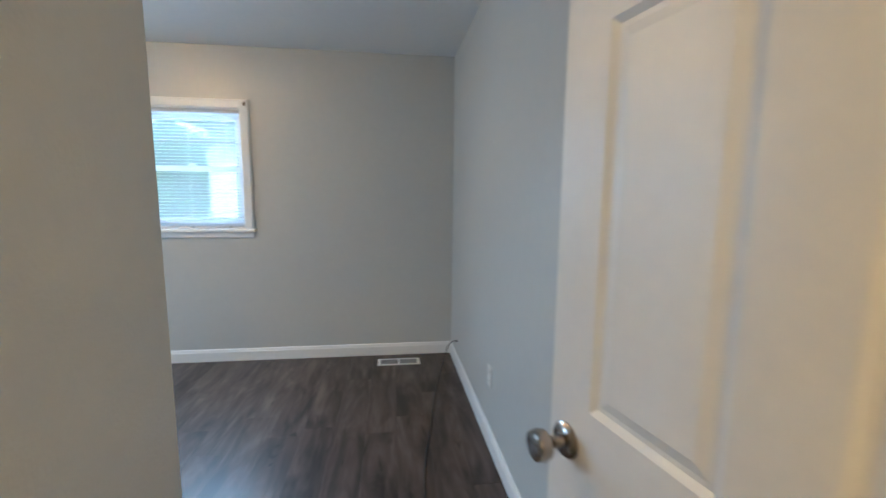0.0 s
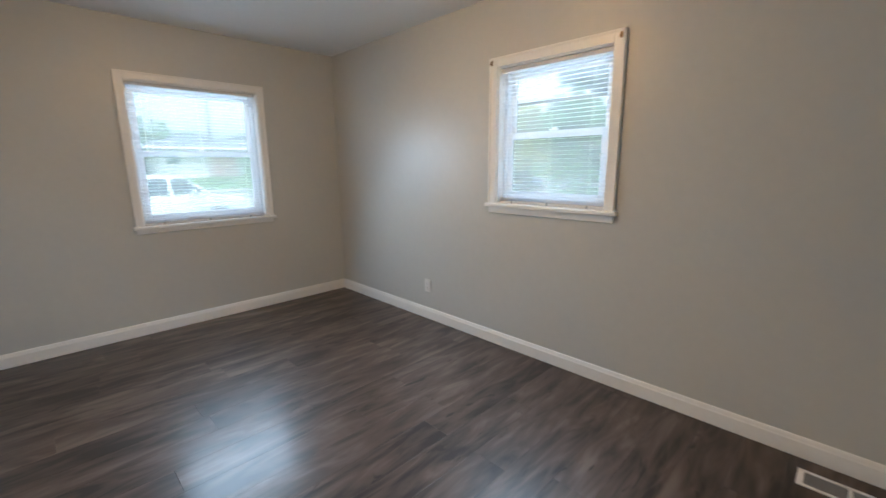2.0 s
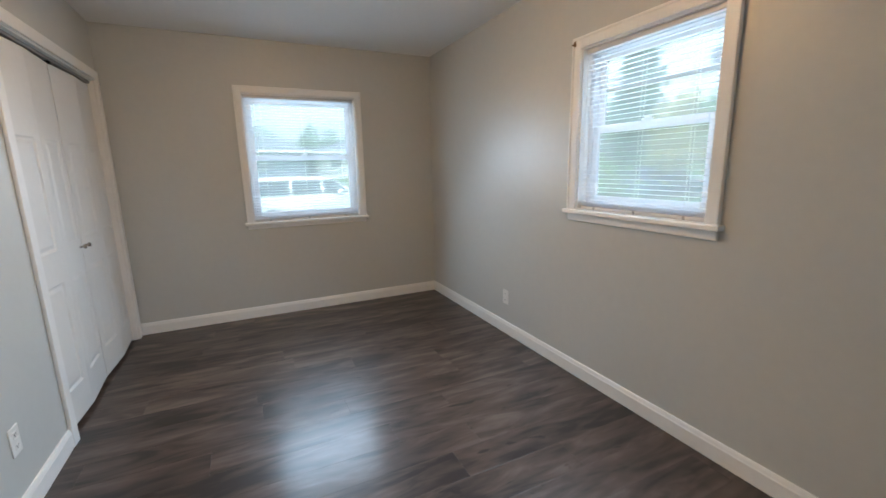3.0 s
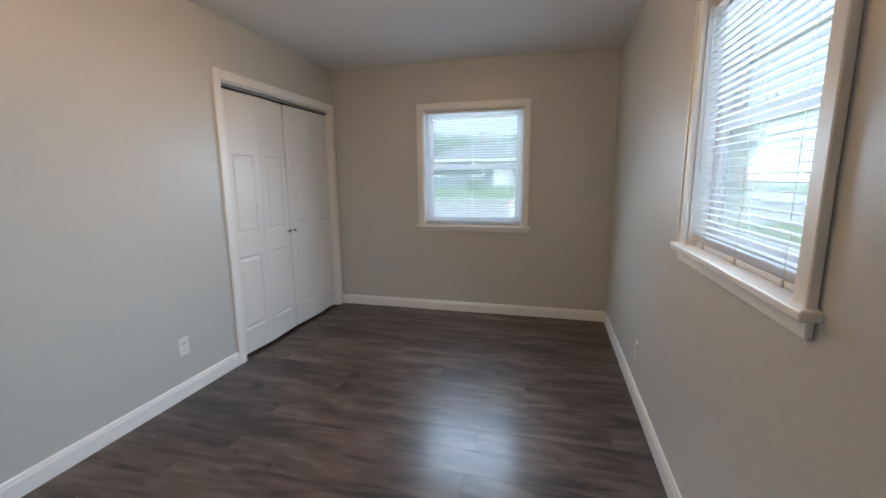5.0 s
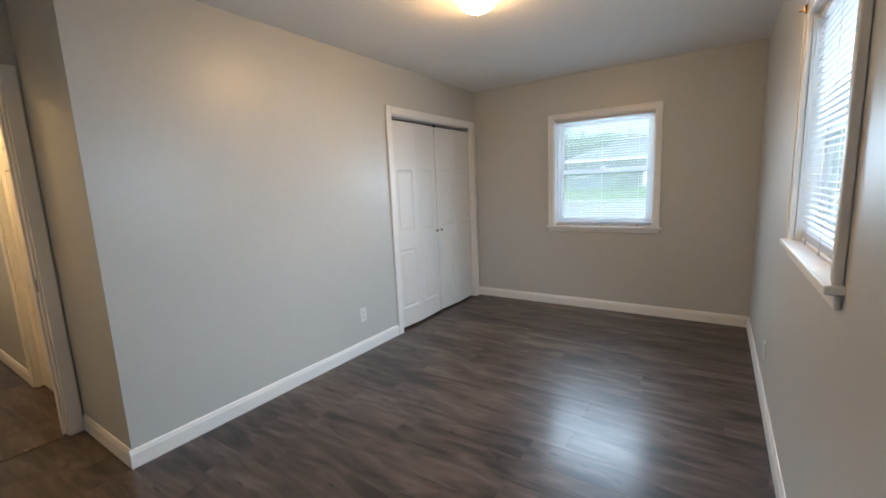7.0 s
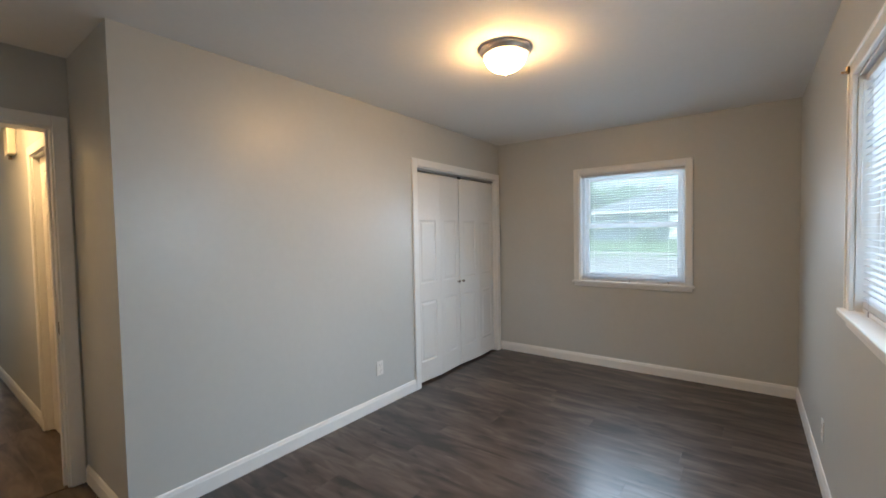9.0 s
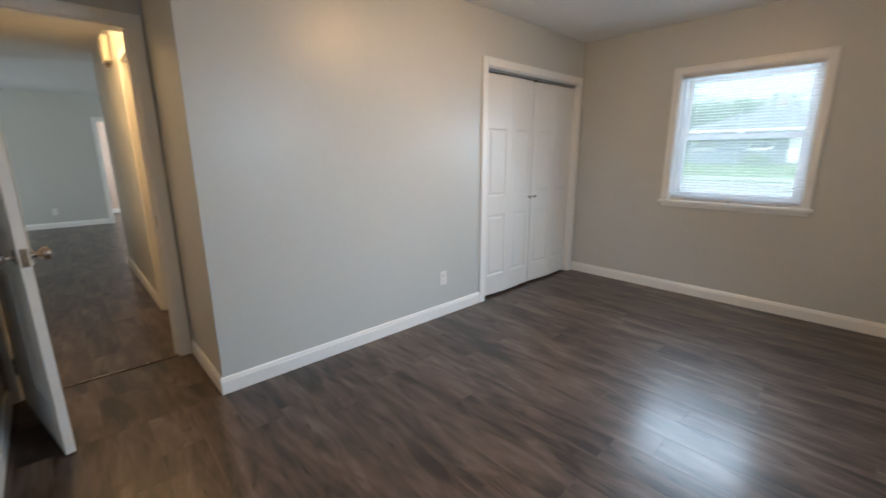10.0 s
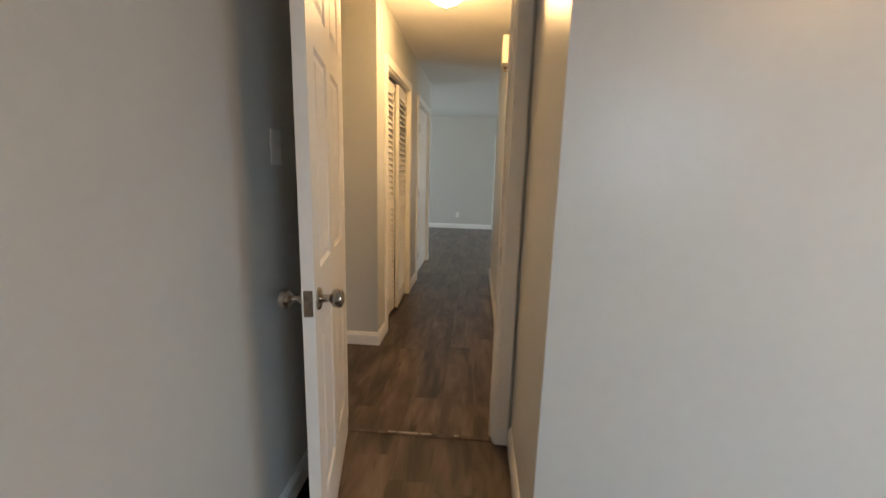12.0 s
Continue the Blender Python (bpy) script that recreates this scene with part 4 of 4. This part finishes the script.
def tree(x, y, z, high, spread, leaves, label, seed, name="tree", count=2600, leaf=0.26, cone=False, bare=0.25):
    """A tapered trunk with limbs and a crown of many small leaf clumps."""
    rnd = np.random.RandomState(seed)
    t = empty(name, pose(x, y, z), label, name)
    bm = bmesh.new()
    lean = rnd.uniform(-0.04, 0.04, 2) * high
    top = high * (0.95 if cone else 0.7)
    lathe(bm, [(0.045 * high * 0.5 * (1 - k / 6) + 0.02, top * k / 6) for k in range(7)], None, 8)
    limbs = []
    for k in range(9):
        a = k * 2.4 + rnd.uniform(-0.4, 0.4)
        h0 = high * (bare + (0.62 - bare) * k / 9)
        reach = spread * rnd.uniform(0.5, 0.85)
        tip = Vector((math.cos(a) * reach, math.sin(a) * reach, h0 + high * rnd.uniform(0.1, 0.28)))
        tube(bm, [(0, 0, h0), tip * 0.5 + Vector((0, 0, h0 * 0.5 + 0.05 * high)), tip], 0.012 * high * 0.5, 5)
        limbs.append(tip)
    part("trunk", bm, BARK, t, smooth=True)
    centres, sizes = [], []
    if cone:
        for k in range(60):
            f = rnd.uniform(0, 1) ** 0.8
            a = rnd.uniform(0, 2 * math.pi)
            r = spread * (1 - f) * rnd.uniform(0.45, 1.0)
            centres.append((math.cos(a) * r, math.sin(a) * r, high * (bare * 0.5 + (1 - bare * 0.5) * f)))
            sizes.append(spread * (0.32 * (1 - f) + 0.09))
    else:
        for k in range(34):
            v = rnd.normal(size=3)
            v = v / np.linalg.norm(v) * rnd.uniform(0.35, 1.0)
            centres.append((v[0] * spread, v[1] * spread, high * (0.5 + bare / 2) + v[2] * high * (0.5 - bare / 2)))
            sizes.append(spread * rnd.uniform(0.16, 0.34))
        for tip in limbs:
            centres.append(tuple(tip))
            sizes.append(spread * 0.25)
    pick = rnd.randint(0, len(centres), count)
    c = np.array(centres)[pick] + rnd.normal(size=(count, 3)) * np.array(sizes)[pick][:, None] * 0.62
    verts, faces = [], []
    for k in range(count):
        u = rnd.normal(size=3)
        u /= np.linalg.norm(u)
        w = np.cross(u, rnd.normal(size=3))
        w /= np.linalg.norm(w)
        s = leaf * rnd.uniform(0.6, 1.3)
        n0 = len(verts)
        verts += [tuple(c[k] - u * s), tuple(c[k] + w * s * 0.45), tuple(c[k] + u * s), tuple(c[k] - w * s * 0.45)]
        faces.append((n0, n0 + 1, n0 + 2, n0 + 3))
    me = bpy.data.meshes.new("crown")
    me.from_pydata(verts, [], faces)
    me.materials.append(leaves)
    crown = part("crown", me, leaves, t)
    tagged(crown, kind="stuff")
    return t


tree(-47, -12.2, 0.5, 7.0, 3.6, LEAF, "tall leafy green tree beside the grey house", 1, leaf=0.34, count=3200, bare=0.2)
for k, (x, y, hh, sp) in enumerate(((-62, -9, 7.2, 4.2), (-64, -2.5, 6.6, 3.8), (-66, 6, 6.0, 4.0), (-60, -19, 8.0, 4.6), (-68, 15, 6.8, 4.4))):
    tree(x, y, 0.6, hh, sp, LEAF, "distant leafy tree behind the houses", 10 + k, count=2200, leaf=0.42, bare=0.15)
tree(-18.2, 25.1, -0.5, 10.5, 2.2, LEAF_D, "tall dark green conifer beyond the small window", 30, cone=True, count=4200, leaf=0.30, bare=0.12)
tree(-14.2, 23.8, -0.5, 6.0, 1.7, LEAF_T, "pale blossoming tree between the conifer and the neighbouring house", 31, count=2600, leaf=0.2, bare=0.15)
tree(-9.2, 21.0, -0.5, 5.6, 2.0, LEAF, "rounded green tree near the neighbouring house", 32, count=2800, leaf=0.2, bare=0.1)
tree(-7.6, 10.6, -0.5, 2.0, 1.3, LEAF_L, "lime green leafy shrub on the side lawn", 33, name="shrub", count=2600, leaf=0.10, bare=0.02)
tree(-11.4, 13.2, -0.5, 2.4, 1.5, LEAF_L, "lime green leafy shrub near the street", 34, name="shrub", count=2600, leaf=0.11, bare=0.02)
tree(-39.6, -2.6, 0.4, 0.8, 0.9, LEAF, "low green shrub before the grey house", 35, name="shrub", count=600, leaf=0.1, bare=0.02)
tree(-39.5, 17.2, 0.2, 2.2, 1.1, LEAF, "green shrub beside the driveway", 36, name="shrub", count=900, leaf=0.14, bare=0.02)
tree(-36.0, 16.5, 0.0, 0.9, 1.3, LEAF_L, "low lime green shrub beside the driveway", 37, name="shrub", count=900, leaf=0.12, bare=0.02)
pole = solid("utility_pole", lathe(bmesh.new(), [(0.14, 0), (0.10, 8.5)], None, 10), BARK, "thin grey wooden utility pole across the street", "utility pole", at=pose(-45, 15.6, 0.4))

# ---- floor planks, last of all ----
PW, PL = 0.178, 1.22


def planks(x0, x1, y0, y1, seed):
    """Rows of planks along y, their ends staggered, cut at the walls."""
    rnd = random.Random(seed)
    shared = {}
    x = x0
    while x < x1 - 0.01:
        wide = min(PW, x1 - x)
        y = y0 - rnd.uniform(0.1, PL - 0.1)
        while y < y1 - 0.005:
            a, b = max(y, y0), min(y + PL, y1)
            if b - a > 0.01:
                key = (round(wide, 3), round(b - a, 3))
                if key not in shared:
                    g = 0.0003
                    bm = bmesh.new()
                    top = [bm.verts.new(p) for p in ((g + 0.0006, g + 0.0006, 0), (wide - g - 0.0006, g + 0.0006, 0), (wide - g - 0.0006, key[1] - g - 0.0006, 0), (g + 0.0006, key[1] - g - 0.0006, 0))]
                    low = [bm.verts.new(p) for p in ((g, g, -0.0002), (wide - g, g, -0.0002), (wide - g, key[1] - g, -0.0002), (g, key[1] - g, -0.0002))]
                    base = [bm.verts.new((v.co.x, v.co.y, -0.0038)) for v in low]
                    bm.faces.new(top)
                    for r, s in ((top, low), (low, base)):
                        for k in range(4):
                            bm.faces.new((r[k], s[k], s[(k + 1) % 4], r[(k + 1) % 4]))
                    shared[key] = finish("plank", bm, PLANK)
                ob = part("plank", shared[key], PLANK, floor)
                ob.location = (x, a, 0)
            y += PL
        x += PW


planks(XW, XE, YS, YN, 3)
planks(XN, XE, 1.575, YS, 5)
planks(XN, 0.70, -1.66, 1.575, 7)
planks(-1.9, 1.6, -5.86, -1.66, 9)
